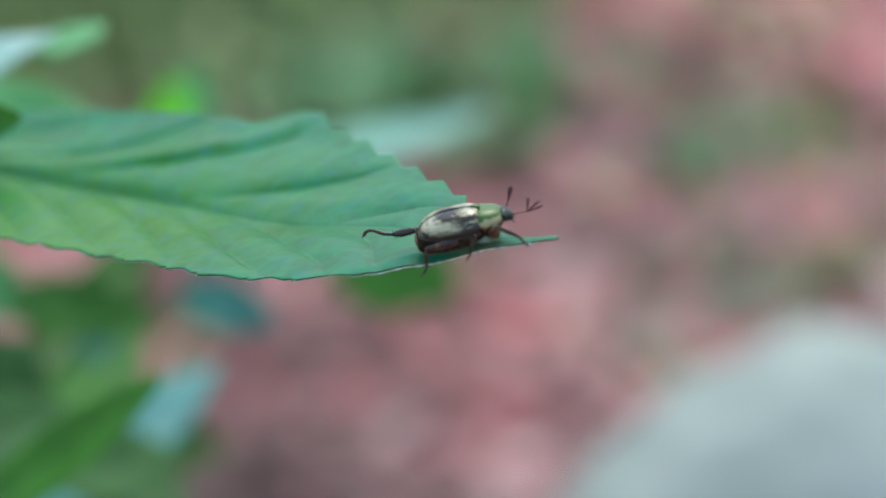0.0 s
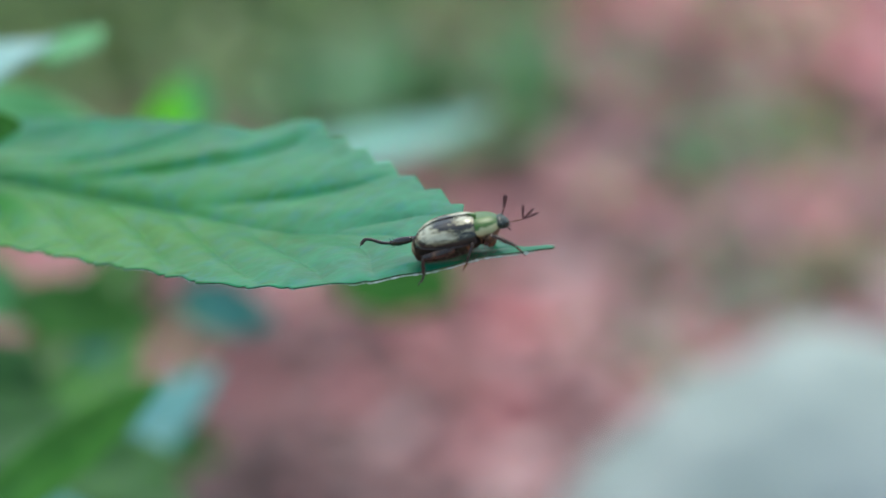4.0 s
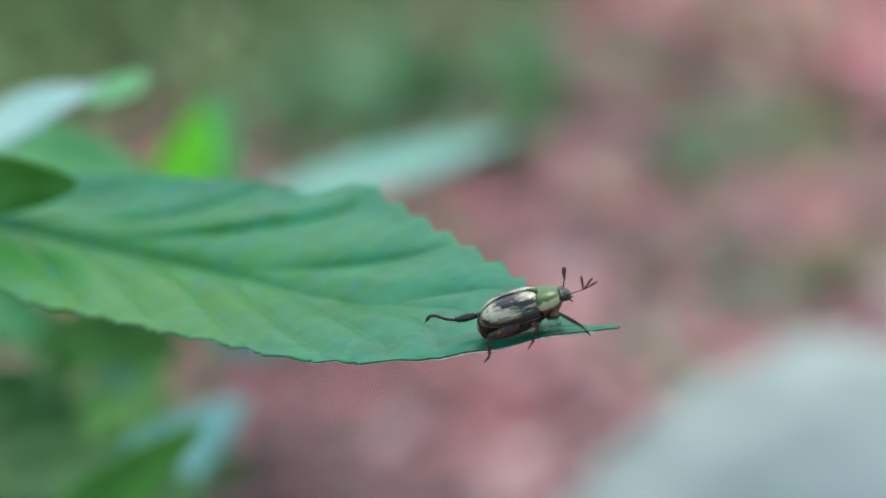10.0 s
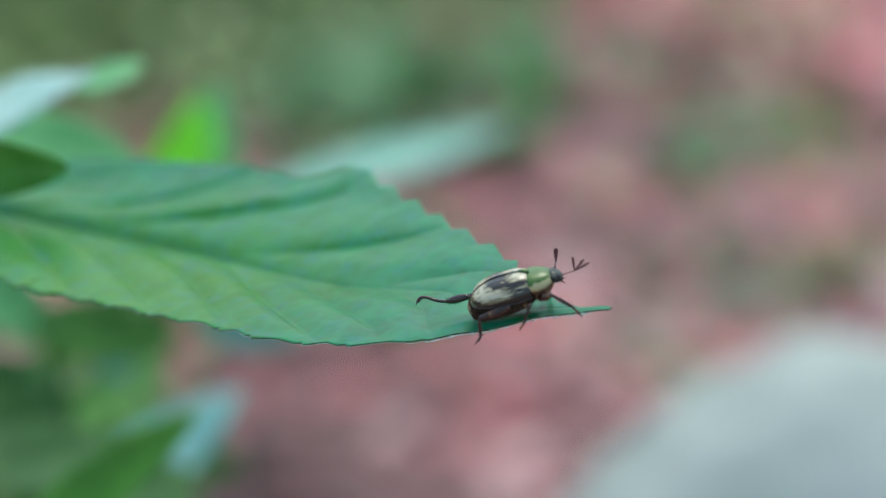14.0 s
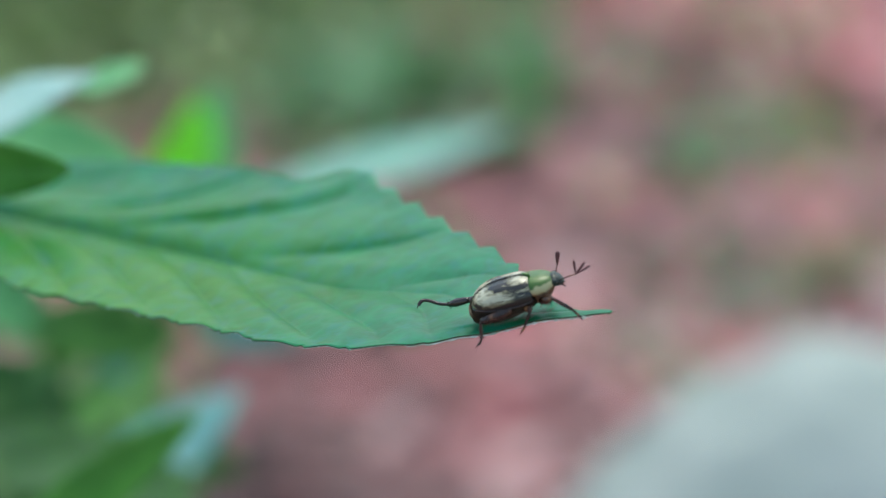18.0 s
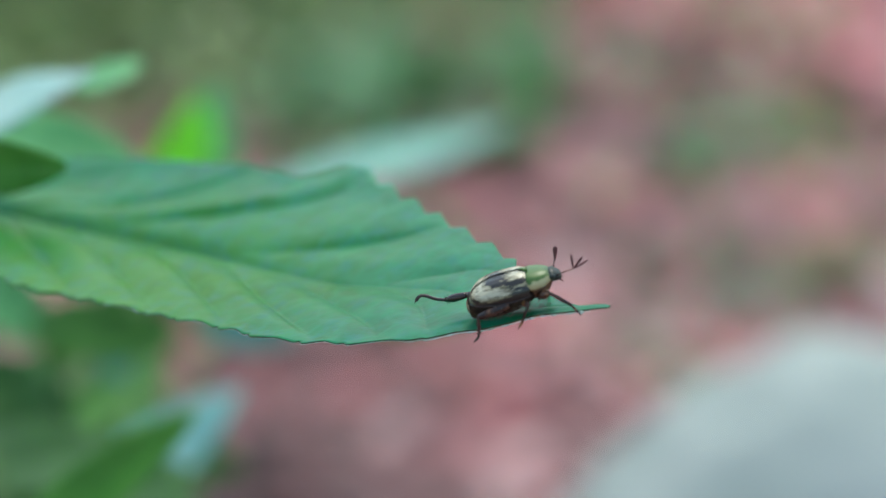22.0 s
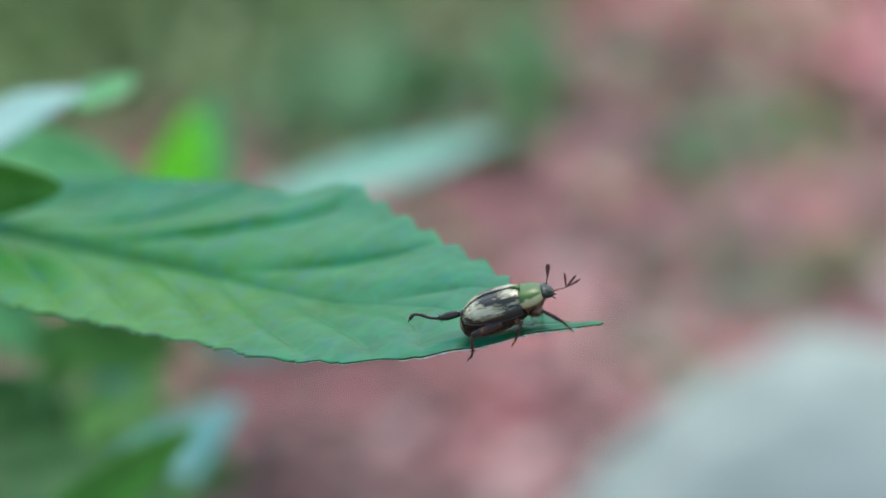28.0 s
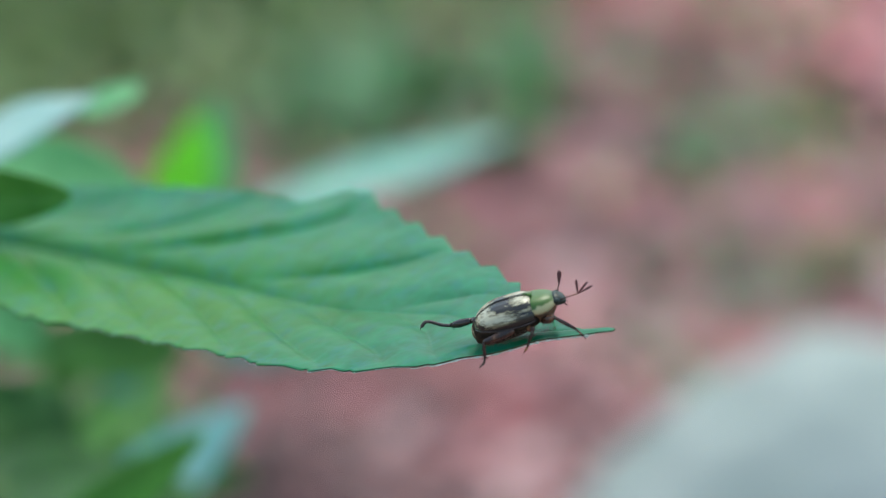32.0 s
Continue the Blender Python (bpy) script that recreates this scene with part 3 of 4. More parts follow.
for i in range(64):
    f = rng.random()
    spread = 0.026 + 0.016 * f
    c = low_a.lerp(low_b, f) + Vector((rng.uniform(-1.3, 0.5) * spread, 0.3 * rng.uniform(-1, 1) * spread, rng.uniform(-0.95, 0.85) * spread))
    way = Vector((rng.uniform(-0.6, 1.0), rng.uniform(-0.6, 0.6), rng.uniform(-0.9, 0.25))).normalized() * rng.uniform(0.009, 0.016)
    face = (rng.uniform(-0.7, 0.7), rng.uniform(-1.0, 0.1), rng.uniform(0.2, 1.0))
    m = rng.choice((LEAF_SHADE, LEAF_SHADE, LEAF_SHADE, LEAF_GRASS_SHADE, LEAF_GRASS_SHADE))
    shrub_leaf(shrub, c - way, c + way, face, rng.uniform(0.009, 0.015), m, "lower leaf with painted shade", 0.25)

# stems: a woody foot on the ground that forks towards the leaves
for line, thick in ((((0, 0, 0), (0.004, 0.01, 0.2), (0.012, 0.0, 0.42), (0.02, -0.02, 0.55), (0.035, -0.005, 0.588)), 0.004),
                    (((0.006, 0.012, 0.25), (0.03, 0.05, 0.38), (0.055, 0.09, 0.46), (0.075, 0.16, 0.465)), 0.003),
                    (((0.012, 0.0, 0.42), (0.04, 0.02, 0.5), (0.055, 0.01, 0.566)), 0.0022),
                    (((0.03, 0.05, 0.38), (0.06, 0.09, 0.43), (0.09, 0.18, 0.45)), 0.0025)):
    pts = curve(line, 24)
    part("stem", tube(pts, [thick * (1 - 0.65 * i / 23) for i in range(24)], 8), STEM, shrub)


# ---- boulder ----
def boulder():
    bm = bmesh.new()
    bmesh.ops.create_icosphere(bm, subdivisions=5, radius=1)
    for v in bm.verts:
        d = 1 + 0.07 * noise.noise(v.co * 1.3 + Vector((4, 1, 2))) + 0.03 * noise.noise(v.co * 6)
        v.co = Vector((v.co.x * 0.112 * (1 - 0.24 * max(0.0, v.co.z)), v.co.y * 0.09, v.co.z * 0.162)) * d
    ob = part("boulder", bm, ROCK)
    ob.location = (0.1150, 0.844, 0.1017)
    return tagged(ob, "pale grey rounded boulder on the mulch", "boulder")


boulder()


# ---- beetle: x forward, y to its left, z up, lengths in mm ----
def wing_case_material():
    m, n, l, p = nodes_of("mottled_wing_case")
    tc, mp, no = n.new("ShaderNodeTexCoord"), n.new("ShaderNodeMapping"), n.new("ShaderNodeTexNoise")
    l.new(tc.outputs["Object"], mp.inputs[0])
    mp.inputs["Scale"].default_value = (1000, 1000, 1000)
    no.inputs["Scale"].default_value, no.inputs["Detail"].default_value, no.inputs["Roughness"].default_value = 1.7, 4, 0.65

    def vector(op, a, value):
        q = n.new("ShaderNodeVectorMath")
        q.operation = op
        l.new(a, q.inputs[0])
        q.inputs[1].default_value = value
        return q

    def number(op, a, b, c=0.0):
        q = n.new("ShaderNodeMath")
        q.operation = op
        for k, v in enumerate((a, b, c)):
            if isinstance(v, (int, float)):
                q.inputs[k].default_value = v
            else:
                l.new(v, q.inputs[k])
        return q.outputs[0]

    # the blotches have ragged edges, drawn out along the body
    l.new(vector("MULTIPLY", mp.outputs[0], (0.5, 1, 3.6)).outputs[0], no.inputs["Vector"])
    off = vector("MULTIPLY", vector("SUBTRACT", no.outputs["Color"], (0.5, 0.5, 0.5)).outputs[0], (3.4, 0, 1.0))
    q = n.new("ShaderNodeVectorMath")
    l.new(mp.outputs[0], q.inputs[0])
    l.new(off.outputs[0], q.inputs[1])
    sep = n.new("ShaderNodeSeparateXYZ")
    l.new(q.outputs[0], sep.inputs[0])
    dark = number("MULTIPLY", number("SUBTRACT", sep.outputs["Z"], number("MULTIPLY_ADD", sep.outputs["X"], 0.14, 3.15)), 1.4)
    for centre, size in (((-0.3, 0, 4.46), (0.95, 1, 0.26)), ((1.6, 0, 4.2), (0.95, 1, 0.24)), ((1.7, 0, 3.6), (0.9, 1, 0.3)), ((-2.4, 0, 3.05), (0.6, 1, 0.3)), ((0.9, 0, 4.25), (0.6, 1, 0.16)), ((0.6, 0, 3.45), (0.8, 1, 0.12))):
        d = vector("LENGTH", vector("DIVIDE", vector("MULTIPLY", vector("SUBTRACT", q.outputs[0], centre).outputs[0], (1, 0, 1)).outputs[0], size).outputs[0], (0, 0, 0))
        dark = number("MINIMUM", dark, number("SUBTRACT", d.outputs["Value"], 1.0))
    for centre, size in (((0.1, 0, 3.55), (0.75, 1, 0.13)), ((1.6, 0, 3.62), (0.62, 1, 0.12)), ((1.75, 0, 3.98), (0.5, 1, 0.07)), ((0.3, 0, 3.95), (0.45, 1, 0.07))):
        d = vector("LENGTH", vector("DIVIDE", vector("MULTIPLY", vector("SUBTRACT", q.outputs[0], centre).outputs[0], (1, 0, 1)).outputs[0], size).outputs[0], (0, 0, 0))
        dark = number("MAXIMUM", dark, number("SUBTRACT", 1.0, d.outputs["Value"]))
    r = ramp(n, [(0.46, (0.008, 0.008, 0.005)), (0.5, (0.035, 0.03, 0.016)), (0.53, (0.17, 0.155, 0.075)), (0.85, (0.43, 0.41, 0.28))])
    l.new(number("MULTIPLY_ADD", dark, 0.5, 0.5), r.inputs[0])
    # fine dark streaks along the body
    st, mk, wash = n.new("ShaderNodeTexNoise"), n.new("ShaderNodeMapRange"), n.new("ShaderNodeMix")
    wash.data_type, wash.blend_type = "RGBA", "MULTIPLY"
    st.inputs["Scale"].default_value, st.inputs["Detail"].default_value = 1.0, 4
    l.new(vector("MULTIPLY", mp.outputs[0], (0.7, 2.5, 5.5)).outputs[0], st.inputs["Vector"])
    mk.inputs["From Min"].default_value, mk.inputs["From Max"].default_value = 0.5, 0.58
    l.new(st.outputs["Fac"], mk.inputs["Value"])
    l.new(mk.outputs[0], wash.inputs[0])
    l.new(r.outputs[0], wash.inputs[6])
    wash.inputs[7].default_value = (0.5, 0.48, 0.44, 1)
    l.new(wash.outputs[2], p.inputs["Base Color"])
    p.inputs["Roughness"].default_value = 0.42
    p.inputs["Specular IOR Level"].default_value = 0.25
    p.inputs["Coat Weight"].default_value, p.inputs["Coat Roughness"].default_value, p.inputs["Coat IOR"].default_value = 0.7, 0.2, 1.5
    wv, b = n.new("ShaderNodeTexWave"), n.new("ShaderNodeBump")
    wv.bands_direction = "Y"
    wv.inputs["Scale"].default_value, wv.inputs["Distortion"].default_value = 620, 0.6
    l.new(tc.outputs["Object"], wv.inputs["Vector"])
    l.new(wv.outputs["Fac"], b.inputs["Height"])
    b.inputs["Strength"].default_value, b.inputs["Distance"].default_value = 0.3, 0.00006
    l.new(b.outputs[0], p.inputs["Normal"])
    return m


def shield_material():
    """Green on top, straw-coloured along the sides."""
    m, n, l, p = nodes_of("green_and_straw_shield")
    tc, sep, no = n.new("ShaderNodeTexCoord"), n.new("ShaderNodeSeparateXYZ"), n.new("ShaderNodeTexNoise")
    no.inputs["Scale"].default_value = 1500
    l.new(tc.outputs["Object"], no.inputs["Vector"])
    l.new(tc.outputs["Object"], sep.inputs[0])
    ma = n.new("ShaderNodeMath")
    ma.operation = "MULTIPLY_ADD"
    ma.inputs[1].default_value = 0.0006
    l.new(no.outputs["Fac"], ma.inputs[0])
    l.new(sep.outputs["Z"], ma.inputs[2])
    mr = n.new("ShaderNodeMapRange")
    mr.inputs["From Min"].default_value, mr.inputs["From Max"].default_value = 0.0034, 0.0050
    l.new(ma.outputs[0], mr.inputs["Value"])
    r = ramp(n, [(0.0, (0.20, 0.13, 0.05)), (0.1, (0.36, 0.33, 0.17)), (0.42, (0.36, 0.35, 0.17)), (0.55, (0.03, 0.09, 0.006)), (0.8, (0.045, 0.12, 0.01))])
    l.new(mr.outputs[0], r.inputs[0])
    l.new(r.outputs[0], p.inputs["Base Color"])
    p.inputs["Roughness"].default_value, p.inputs["Metallic"].default_value = 0.36, 0.0
    p.inputs["Coat Weight"].default_value, p.inputs["Coat Roughness"].default_value = 0.05, 0.2
    return m


CASE, SHIELD = wing_case_material(), shield_material()
BLACK = surface("black_green_shell", [(0.3, (0.006, 0.011, 0.008)), (0.7, (0.016, 0.03, 0.022))], 900, 0.36, coat=0.08, bump=0.2, spec=0.35)
# the palest noise tone paints tan gleams into the red-brown shell
BROWN = surface("red_brown_shell", [(0.38, (0.016, 0.008, 0.005)), (0.56, (0.05, 0.022, 0.011)), (0.7, (0.26, 0.13, 0.055))], 900, 0.2, bump=0.35, spec=0.45)
CHEST = surface("orange_brown_chest", [(0.3, (0.055, 0.024, 0.010)), (0.7, (0.21, 0.10, 0.04))], 700, 0.35, bump=0.3, spec=0.4)
DARK = surface("dark_brown_shell", [(0.3, (0.014, 0.010, 0.008)), (0.7, (0.045, 0.028, 0.02))], 800, 0.2, bump=0.35)
BELLY = surface("dark_hairy_belly", [(0.3, (0.010, 0.007, 0.004)), (0.55, (0.026, 0.016, 0.009)), (0.8, (0.085, 0.06, 0.032))], 900, 0.6, bump=0.6, stretch=(1, 1, 2.5), spec=0.08)
HAIR = surface("pale_hair", [(0.3, (0.10, 0.085, 0.05)), (0.7, (0.25, 0.22, 0.15))], 300, 0.5)
CLUB = surface("purple_brown_club", [(0.3, (0.08, 0.028, 0.03)), (0.7, (0.15, 0.06, 0.058))], 800, 0.45, spec=0.3)
TAIL = surface("hairy_tail_plate", [(0.3, (0.06, 0.045, 0.025)), (0.6, (0.26, 0.2, 0.12))], 1500, 0.7, bump=0.6, spec=0.1)
MM = 0.001


def shell(stations, start, stop, rows=26, cols=22, power=0.85):
    """A domed skin over stations of x, half width, top and rim, from one angle to another (90 is the top)."""
    out = []
    for q in curve([s[:3] for s in stations], rows):
        u = len(out) / (rows - 1) * (len(stations) - 1)
        k = min(int(u), len(stations) - 2)
        rim = stations[k][3] * (1 - u + k) + stations[k + 1][3] * (u - k)
        row = []
        for j in range(cols):
            a = radians(start + (stop - start) * j / (cols - 1))
            c, s = math.cos(a), math.sin(a)
            row.append(Vector((q.x, q.y * math.copysign(abs(c) ** power, c), rim + (q.z - rim) * math.copysign(abs(s) ** power, s))) * MM)
        out.append(row)
    return out


def capped(rows):
    bm = grid(rows, closed=True)
    k = len(rows[0])
    bm.verts.ensure_lookup_table()
    bm.faces.new(bm.verts[:k][::-1])
    bm.faces.new(bm.verts[-k:])
    bmesh.ops.recalc_face_normals(bm, faces=bm.faces)
    return bm


def body_of(stations, rows=20, cols=28):
    """A closed body over stations of x, half width, top and bottom."""
    out = []
    for i, q in enumerate(curve([s[:3] for s in stations], rows)):
        u = i / (rows - 1) * (len(stations) - 1)
        k = min(int(u), len(stations) - 2)
        low = stations[k][3] * (1 - u + k) + stations[k + 1][3] * (u - k)
        mid, half = (q.z + low) / 2, (q.z - low) / 2
        out.append([Vector((q.x, q.y * math.cos(2 * math.pi * j / cols), mid + half * math.sin(2 * math.pi * j / cols))) * MM for j in range(cols)])
    return capped(out)


def ball(centre, radii):
    bm = bmesh.new()
    bmesh.ops.create_uvsphere(bm, u_segments=16, v_segments=10, radius=1)
    for v in bm.verts:
        v.co = Vector([(c + r * x) * MM for c, r, x in zip(centre, radii, v.co)])
    return bm


def rod(points, radii, n=10, sides=8):
    pts = curve(points, n)
    rr = [radii[min(int(i / (n - 1) * (len(radii) - 1)), len(radii) - 2)] for i in range(n)]
    for i in range(n):
        u = i / (n - 1) * (len(radii) - 1)
        k = min(int(u), len(radii) - 2)
        rr[i] = radii[k] * (1 - u + k) + radii[k + 1] * (u - k)
    return tube([p * MM for p in pts], [r * MM for r in rr], sides)


LEGS = []


def leg(beetle, hip, knee, ankle, steps, thick, thigh=BROWN, shin=DARK, toe=1.0, stout=1.0):
    """thigh, spined shin, jointed foot with two claws."""
    hip, knee, ankle = Vector(hip), Vector(knee), Vector(ankle)
    bend = (knee - hip).cross(ankle - knee).normalized()
    th = part("thigh", rod([hip, hip.lerp(knee, 0.5), knee], [thick, thick * 1.25, thick * 0.6]), thigh, beetle)
    bm = rod([knee, knee.lerp(ankle, 0.5), ankle], [thick * 0.4 * stout, thick * 0.52 * stout, thick * 0.55 * stout, thick * 0.3 * stout])
    d = (ankle - knee).normalized()
    side = d.cross(bend).normalized()
    sh = part("shin", bm, shin, beetle, "spined shin")
    for f, s in ((0.2, -1), (0.3, 1), (0.4, 1), (0.5, -1), (0.6, -1), (0.75, 1), (0.85, -1), (0.92, -1), (0.9, 1)):
        a = knee.lerp(ankle, f)
        part("spine", rod([a, a + 0.22 * d + 0.36 * stout * s * side], [0.06, 0.015], 3, 5), shin, sh)
    pts = [ankle, *[Vector(s) for s in steps]]
    line = curve(pts, 5 * (len(pts) - 1) + 1)
    # one beaded skin: each joint swells and narrows again
    beads, radii = [], []
    for a, c in zip(line, line[1:]):
        for f, r in ((0.0, 0.08), (0.35, 0.12), (0.7, 0.13)):
            beads.append(a.lerp(c, f) * MM)
            radii.append(r * toe * MM)
    foot = part("foot", tube(beads, radii, 6), shin, beetle, "jointed foot")
    end, way = line[-1], (line[-1] - line[-2]).normalized()
    for s in (-1, 1):
        part("claw", rod([end - 0.1 * way, end + 0.2 * way + Vector((0, 0.09 * s, 0)), end + 0.3 * way + Vector((0, 0.12 * s, -0.12))], [0.05, 0.035, 0.01], 6, 6), shin, foot)
    LEGS.append((th, sh, hip, knee, ankle))


def antenna(beetle, base, bend, head, tips):
    """A thin stalk that turns at its base, with three plates at its end."""
    base = Vector(base)
    bend, head = Vector(bend) - base, Vector(head) - base
    a = part("antenna", rod([(0, 0, 0), bend, head], [0.08, 0.045, 0.05]), BROWN, beetle, "thin brown antenna")
    a.location = base * MM
    for tip in tips:
        t = Vector(tip) - base
        part("club_plate", rod([head, head.lerp(t, 0.35), head.lerp(t, 0.75), t], [0.05, 0.10, 0.12, 0.06]), CLUB, a, "dark brown club plate")
    return a


def beetle():
    up = Vector((-0.213, 0.02, 0.975))
    base = Vector((0.0063, 0.2537, 0.6075))
    b = tagged(new("beetle"), "small mottled tan and black beetle on the tip of a leaf", "beetle")
    b.matrix_world = frame_of(base, base + Vector((1, 0.0, 0.25)), up) @ Matrix.Diagonal((1, 1, 0.95, 1))
    cases = [(-3.15, 0.4, 2.75, 2.6), (-2.9, 1.15, 3.3, 2.7), (-2.2, 1.85, 3.93, 2.8), (-1.0, 2.2, 4.5, 2.8), (0.4, 2.25, 4.68, 2.75), (1.6, 2.15, 4.74, 2.75), (2.3, 1.95, 4.62, 2.75), (2.65, 1.8, 4.48, 2.8)]
    for side in (-1, 1):
        rows = shell(cases, 88.5, -3)
        for row in rows:
            for p in row:
                p.y = side * max(p.y, 0.00002)
        bm = grid(rows)
        bmesh.ops.recalc_face_normals(bm, faces=bm.faces)
        w = part("wing_case", bm, CASE, b, "tan wing case with black mottling")
        thicken(w, 0.00012)
        rim = [row[-1] * 1000 for row in rows]
        part("rim", rod(rim, [0.06, 0.09, 0.09, 0.06], 24, 6), DARK, w, "black rim")
        seam = [row[0] * 1000 + Vector((0, side * 0.05, -0.01)) for row in rows]
        part("seam_edge", rod(seam, [0.035, 0.045, 0.045, 0.04], 24, 6), DARK, w, "black seam")
    bm = grid(shell([(2.55, 1.72, 4.52, 3.4), (3.1, 1.78, 4.5, 3.3), (3.8, 1.6, 4.42, 3.3), (4.4, 1.25, 4.22, 3.4), (4.75, 0.9, 4.0, 3.5)], -8, 188, 18, 34))
    bmesh.ops.recalc_face_normals(bm, faces=bm.faces)
    thicken(part("neck_shield", bm, SHIELD, b, "green neck shield with straw-coloured sides"), 0.0001)
    bm = bmesh.new()
    tri = [bm.verts.new(Vector(p) * MM) for p in ((2.75, 0.55, 4.55), (2.75, -0.55, 4.55), (1.75, 0, 4.9), (2.7, 0, 4.75))]
    for a, c, d in ((0, 1, 3), (1, 2, 3), (2, 0, 3), (0, 2, 1)):
        bm.faces.new((tri[a], tri[c], tri[d]))
    part("back_triangle", bm, SHIELD, b)
    part("belly", body_of([(-3.4, 0.4, 2.6, 1.3), (-3.15, 1.15, 2.9, 0.8), (-2.2, 1.85, 3.1, 0.55), (-0.5, 2.1, 3.1, 0.65), (1.2, 2.0, 3.1, 0.95), (2.5, 1.7, 3.1, 1.5), (3.0, 1.3, 3.1, 1.8)]), BELLY, b, "dark hairy belly")
    part("tail_plate", ball((-3.2, 0, 2.0), (0.35, 1.0, 0.75)), TAIL, b, "greyish tail plate")
    part("chest", body_of([(2.4, 1.2, 3.5, 1.7), (3.1, 1.4, 3.75, 1.45), (3.8, 1.4, 3.75, 1.6), (4.4, 1.05, 3.7, 2.2), (4.8, 0.6, 3.6, 2.8)]), CHEST, b, "reddish-brown chest")
    for side in (-1, 1):
        part("front_hip", ball((3.75, 1.15 * side, 2.25), (0.62, 0.5, 0.62)), CHEST, b, "rounded orange-brown hip")
    hd = part("head", body_of([(4.4, 0.9, 4.05, 3.1), (4.8, 1.0, 4.18, 2.9), (5.2, 0.88, 4.0, 2.85), (5.5, 0.68, 3.75, 2.9), (5.68, 0.42, 3.4, 3.0)]), BLACK, b, "glossy black-green head")
    for side in (-1, 1):
        part("eye", ball((4.85, 0.86 * side, 3.65), (0.3, 0.24, 0.3)), BLACK, hd, "black eye")
        part("feeler", rod([(5.4, 0.3 * side, 3.0), (5.65, 0.45 * side, 2.8), (5.75, 0.4 * side, 2.65)], [0.07, 0.06, 0.03], 6, 6), BROWN, hd)
    # short pale hairs along the flanks, the tail and the chest
    rng = random.Random(4)
    bm = bmesh.new()
    for i in range(1700):
        x = rng.uniform(-3.2, 4.2)
        side = rng.choice((-1, 1))
        wide = 2.05 * (1 - max(0.0, -x - 1.0) ** 2 / 6.5) if x < 1 else 2.05 - 0.22 * (x - 1)
        a = radians(rng.uniform(-50, 25))
        root = Vector((x, side * wide * math.cos(a), 1.75 + 1.2 * math.sin(a)))
        tip = root + Vector((rng.uniform(-0.4, 0.05), side * rng.uniform(0.12, 0.32), rng.uniform(-0.3, 0.05)))
        cross = Vector((0.018, 0, 0.012))
        bm.faces.new([bm.verts.new(p * MM) for p in (root - cross, root + cross, tip)])
    part("hairs", bm, HAIR, b, "short pale hairs")
    right = antenna(b, (5.25, -0.7, 3.6), (6.1, -1.0, 3.95), (6.96, -1.1, 4.1), ((7.1, -1.15, 5.65), (8.05, -1.2, 5.2), (8.45, -1.2, 4.7)))
    left = antenna(b, (5.1, 0.75, 3.7), (5.15, 1.0, 4.0), (5.3, 1.15, 4.3), ((5.45, 1.2, 5.65), (5.6, 1.25, 5.72), (5.72, 1.15, 5.62)))
    leg(b, (3.3, -1.4, 2.2), (4.4, -2.25, 2.75), (6.0, -2.5, 1.15), ((6.3, -2.6, 0.7), (6.55, -2.7, 0.25)), 0.36, shin=BROWN)
    leg(b, (3.2, 1.2, 1.5), (3.4, 2.2, 2.0), (3.7, 2.9, 0.7), ((3.75, 3.1, 0.3), (3.8, 3.3, -0.1)), 0.42)
    leg(b, (1.7, -1.6, 1.9), (2.35, -2.6, 2.25), (1.55, -2.8, 1.0), ((1.3, -2.75, 0.5), (1.0, -2.7, 0.15)), 0.28, shin=BROWN)
    leg(b, (1.6, 1.3, 1.1), (2.2, 2.6, 1.7), (1.6, 3.2, 0.5), ((1.4, 3.4, 0.1), (1.1, 3.6, 0.0)), 0.34)
    leg(b, (0.5, -2.0, 2.3), (-2.45, -2.65, 2.1), (-2.75, -2.75, 0.35), ((-2.95, -2.9, 0.0), (-3.2, -3.0, -0.15)), 0.36, stout=0.85)
    leg(b, (-1.3, 1.5, 1.6), (-3.5, 2.2, 2.05), (-5.6, 2.9, 1.65), ((-6.5, 3.1, 1.85), (-7.3, 3.2, 2.35), (-7.9, 3.2, 2.5), (-8.35, 3.2, 2.1)), 0.52, thigh=DARK, toe=1.5, stout=1.45)
    return b, right, left


beetle_thing, antenna_right, antenna_left = beetle()


# ---- weeds on the mulch ----
def weed(x, y, height, material, seed, label):
    rng = random.Random(seed)
    w = tagged(new("weed"), label, "weed", group="weeds on the mulch")
    w.location = (x, y, 0.004)
    meshes = []
    for k in range(2):
        me_bm = grid(leaf_rows(height * (0.8 + 0.25 * k), height * (0.32 + 0.12 * k), 0.3, 0.25, 6, 0.06, 0.1, n=8, k=2))
        me = bpy.data.meshes.new("blade")
        me_bm.to_mesh(me)
        me_bm.free()
        me.materials.append(material)
        meshes.append(me)
    for i in range(8):
        ob = new("blade", rng.choice(meshes))
        ob.parent = w
        ob.matrix_local = pose(0, 0, rng.uniform(0, 0.5) * height, 0, -rng.uniform(15, 75), rng.uniform(0, 360)) @ pose(rng.uniform(0, 0.15) * height, 0, 0)
    return w


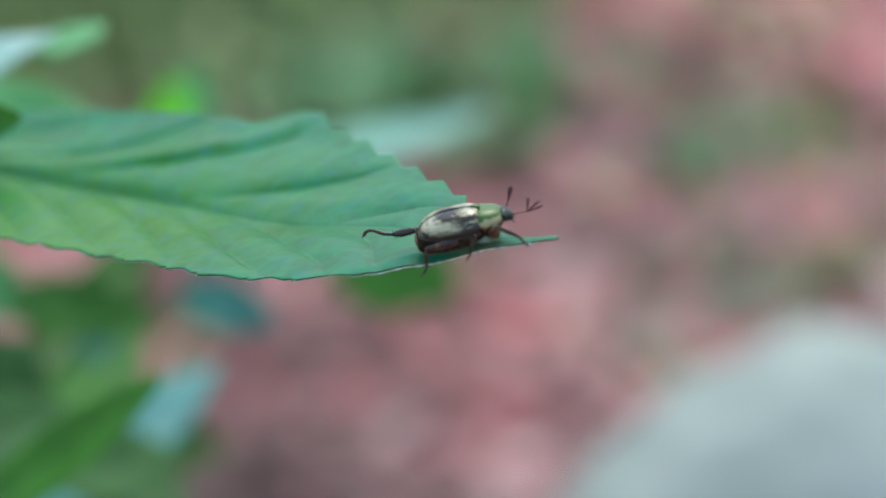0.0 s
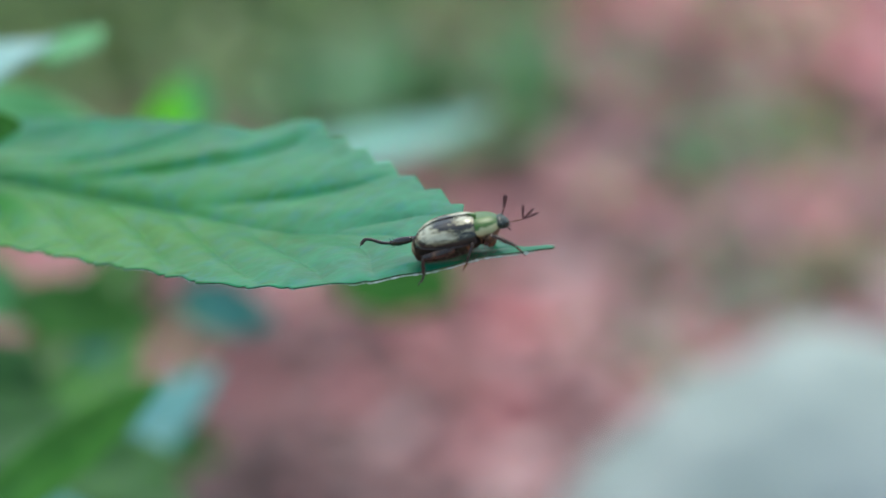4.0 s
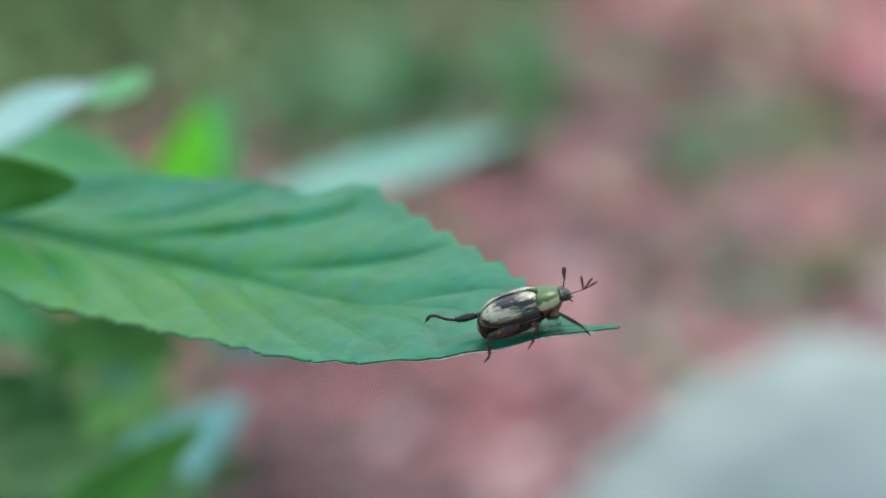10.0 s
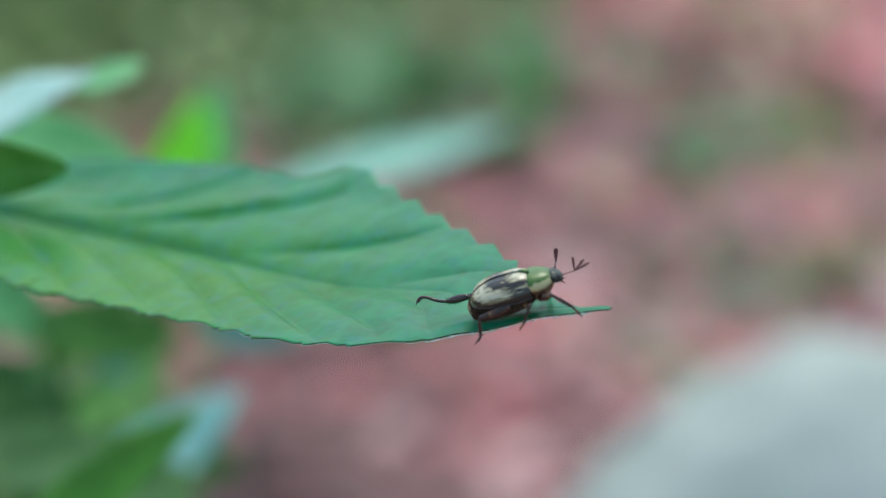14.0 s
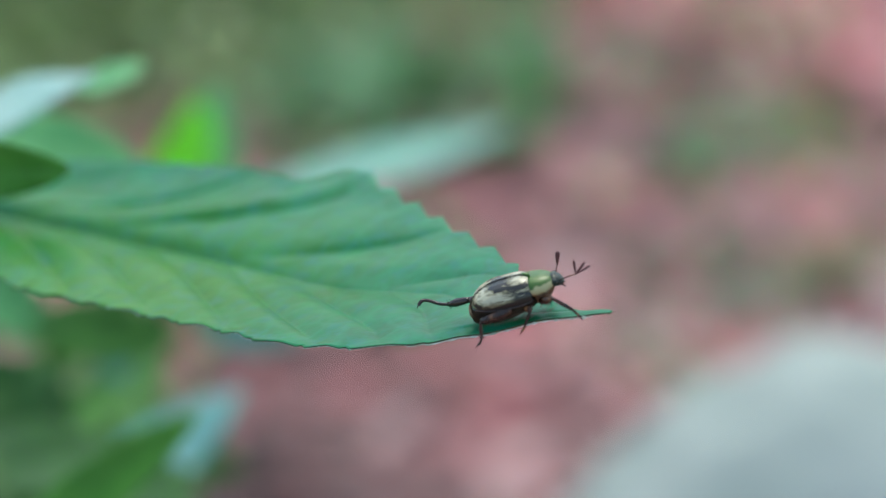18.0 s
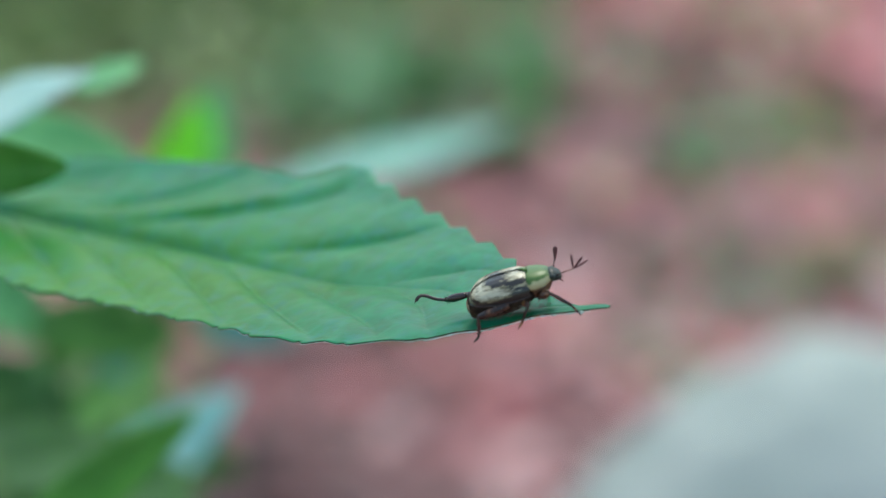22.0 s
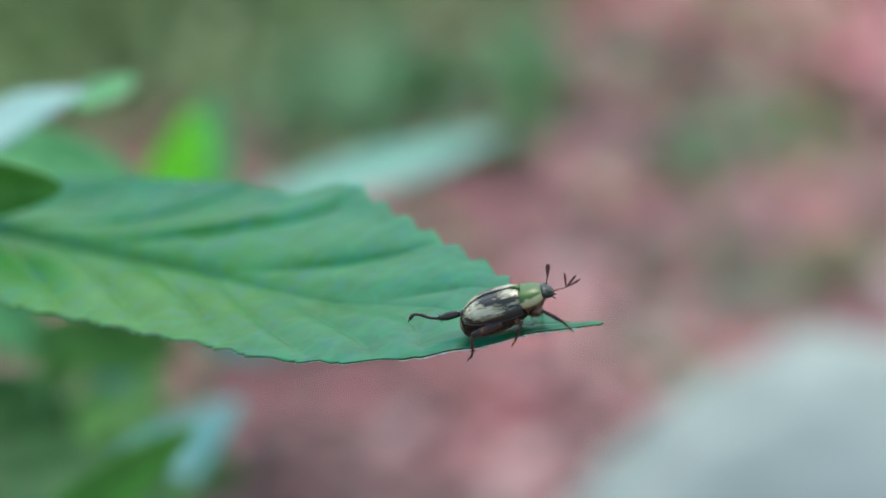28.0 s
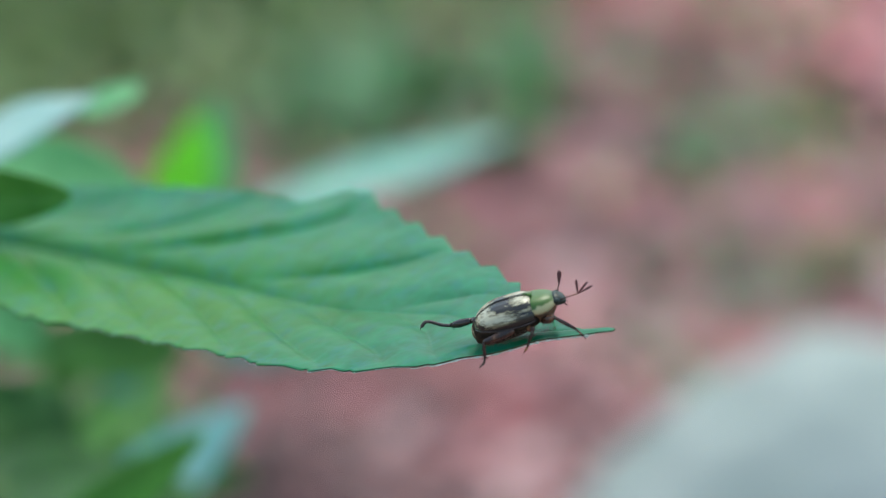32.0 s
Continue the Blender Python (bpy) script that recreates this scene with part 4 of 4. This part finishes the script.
def weeds():
    rng = random.Random(5)
    olive, green, grey = (colour + " weed growing through the mulch" for colour in ("olive-green", "green", "pale grey-green"))
    patches = [(-0.30, -0.13, 1.60, 1.80, 16, 0.03, WEED_OLIVE, olive), (-0.30, -0.16, 1.62, 1.80, 8, 0.03, WEED, green),
               (-0.09, 0.045, 1.47, 1.58, 17, 0.034, WEED, green), (-0.14, 0.06, 1.66, 1.80, 12, 0.03, WEED_OLIVE, olive),
               (0.10, 0.18, 1.48, 1.58, 7, 0.016, WEED, green), (0.10, 0.17, 1.46, 1.57, 7, 0.016, WEED_PALE, grey), (0.03, 0.15, 1.55, 1.62, 6, 0.016, WEED_PALE, grey), (0.17, 0.23, 1.46, 1.56, 8, 0.018, WEED_OLIVE, olive),
               (0.06, 0.13, 1.24, 1.34, 9, 0.014, WEED_PALE, grey), (0.09, 0.18, 1.31, 1.41, 10, 0.015, WEED_PALE, grey), (0.17, 0.22, 1.34, 1.46, 8, 0.014, WEED_OLIVE, olive)]
    for x0, x1, y0, y1, n, tall, m, label in patches:
        for i in range(n):
            weed(rng.uniform(x0, x1), rng.uniform(y0, y1), tall * rng.uniform(0.75, 1.3), m, rng.random(), label)


weeds()


# ---- what moves: the beetle crouches at first and then lifts its front; its antennae swing at their bases ----
CROUCH = ((0.0, 6.6), (2.0, 6.2), (3.4, 6.8), (5.4, 0.6), (7.5, 0.0), (32.0, 0.0))


def crouch_at(t):
    for (t0, a), (t1, c) in zip(CROUCH, CROUCH[1:]):
        if t0 <= t <= t1:
            return a + (c - a) * step(t, t0, t1)
    return 0.0


def pitched(angle):
    """The body turned nose down by that many degrees about a line under its tail."""
    tail = Matrix.Translation((-0.0030, 0, 0.0014))
    return tail @ pose(0, 0, 0, 0, angle, 0) @ tail.inverted()


def swung(a0, b0, a1, b1):
    """Carries the line a0-b0 to begin at a1 and point to b1."""
    turn = (b0 - a0).rotation_difference(b1 - a1).to_matrix().to_4x4()
    return Matrix.Translation(a1) @ turn @ Matrix.Translation(-a0)


def motions():
    lowered = ((0.0, 11), (0.5, 12), (2.0, 11), (3.0, 11), (3.5, 10), (5.5, 1), (6.0, -2), (7.0, 1), (8.0, 2), (10.0, 0), (13.0, 0), (16.5, 0), (20.0, -1.5), (23.0, 0), (26.0, 1), (30.0, 3), (32.0, 2))
    leaning = ((0.0, 11), (0.5, 11), (2.0, 8), (3.0, 8), (3.5, 8), (5.5, 0), (6.0, -3), (7.0, -2), (8.0, 3), (10.0, -1), (13.0, 0), (16.5, 1), (20.0, 2), (23.0, 2), (26.0, 2), (30.0, 4), (32.0, 3))
    for ob, turns in ((antenna_right, lowered), (antenna_left, leaning)):
        place = Matrix.Translation(ob.location)
        walk(ob, [(t, pitched(crouch_at(t)) @ place @ pose(0, 0, 0, 0, a - crouch_at(t), 0)) for t, a in turns])
    legs = {ob for th, sh, *joints in LEGS for ob in (th, sh)}
    for ob in beetle_thing.children:
        if ob not in legs and ob.name.split(".")[0] not in ("antenna", "foot"):
            walk(ob, [(t, pitched(a)) for t, a in CROUCH])
    for th, sh, hip, knee, ankle in LEGS:
        upper, lower = [], []
        h0, k0, a0 = hip * MM, knee * MM, ankle * MM
        long_up, long_low = (k0 - h0).length, (a0 - k0).length
        for t, angle in CROUCH:
            h1 = pitched(angle) @ h0
            way = a0 - h1
            along = min(way.length, 0.999 * (long_up + long_low))
            way.normalize()
            u = (long_up ** 2 - long_low ** 2 + along ** 2) / (2 * along)
            out = (k0 - h1) - (k0 - h1).dot(way) * way
            k1 = h1 + u * way + math.sqrt(max(0.0, long_up ** 2 - u * u)) * out.normalized()
            upper.append((t, swung(h0, k0, h1, k1)))
            lower.append((t, swung(k0, a0, k1, a0)))
        walk(th, upper)
        walk(sh, lower)


motions()
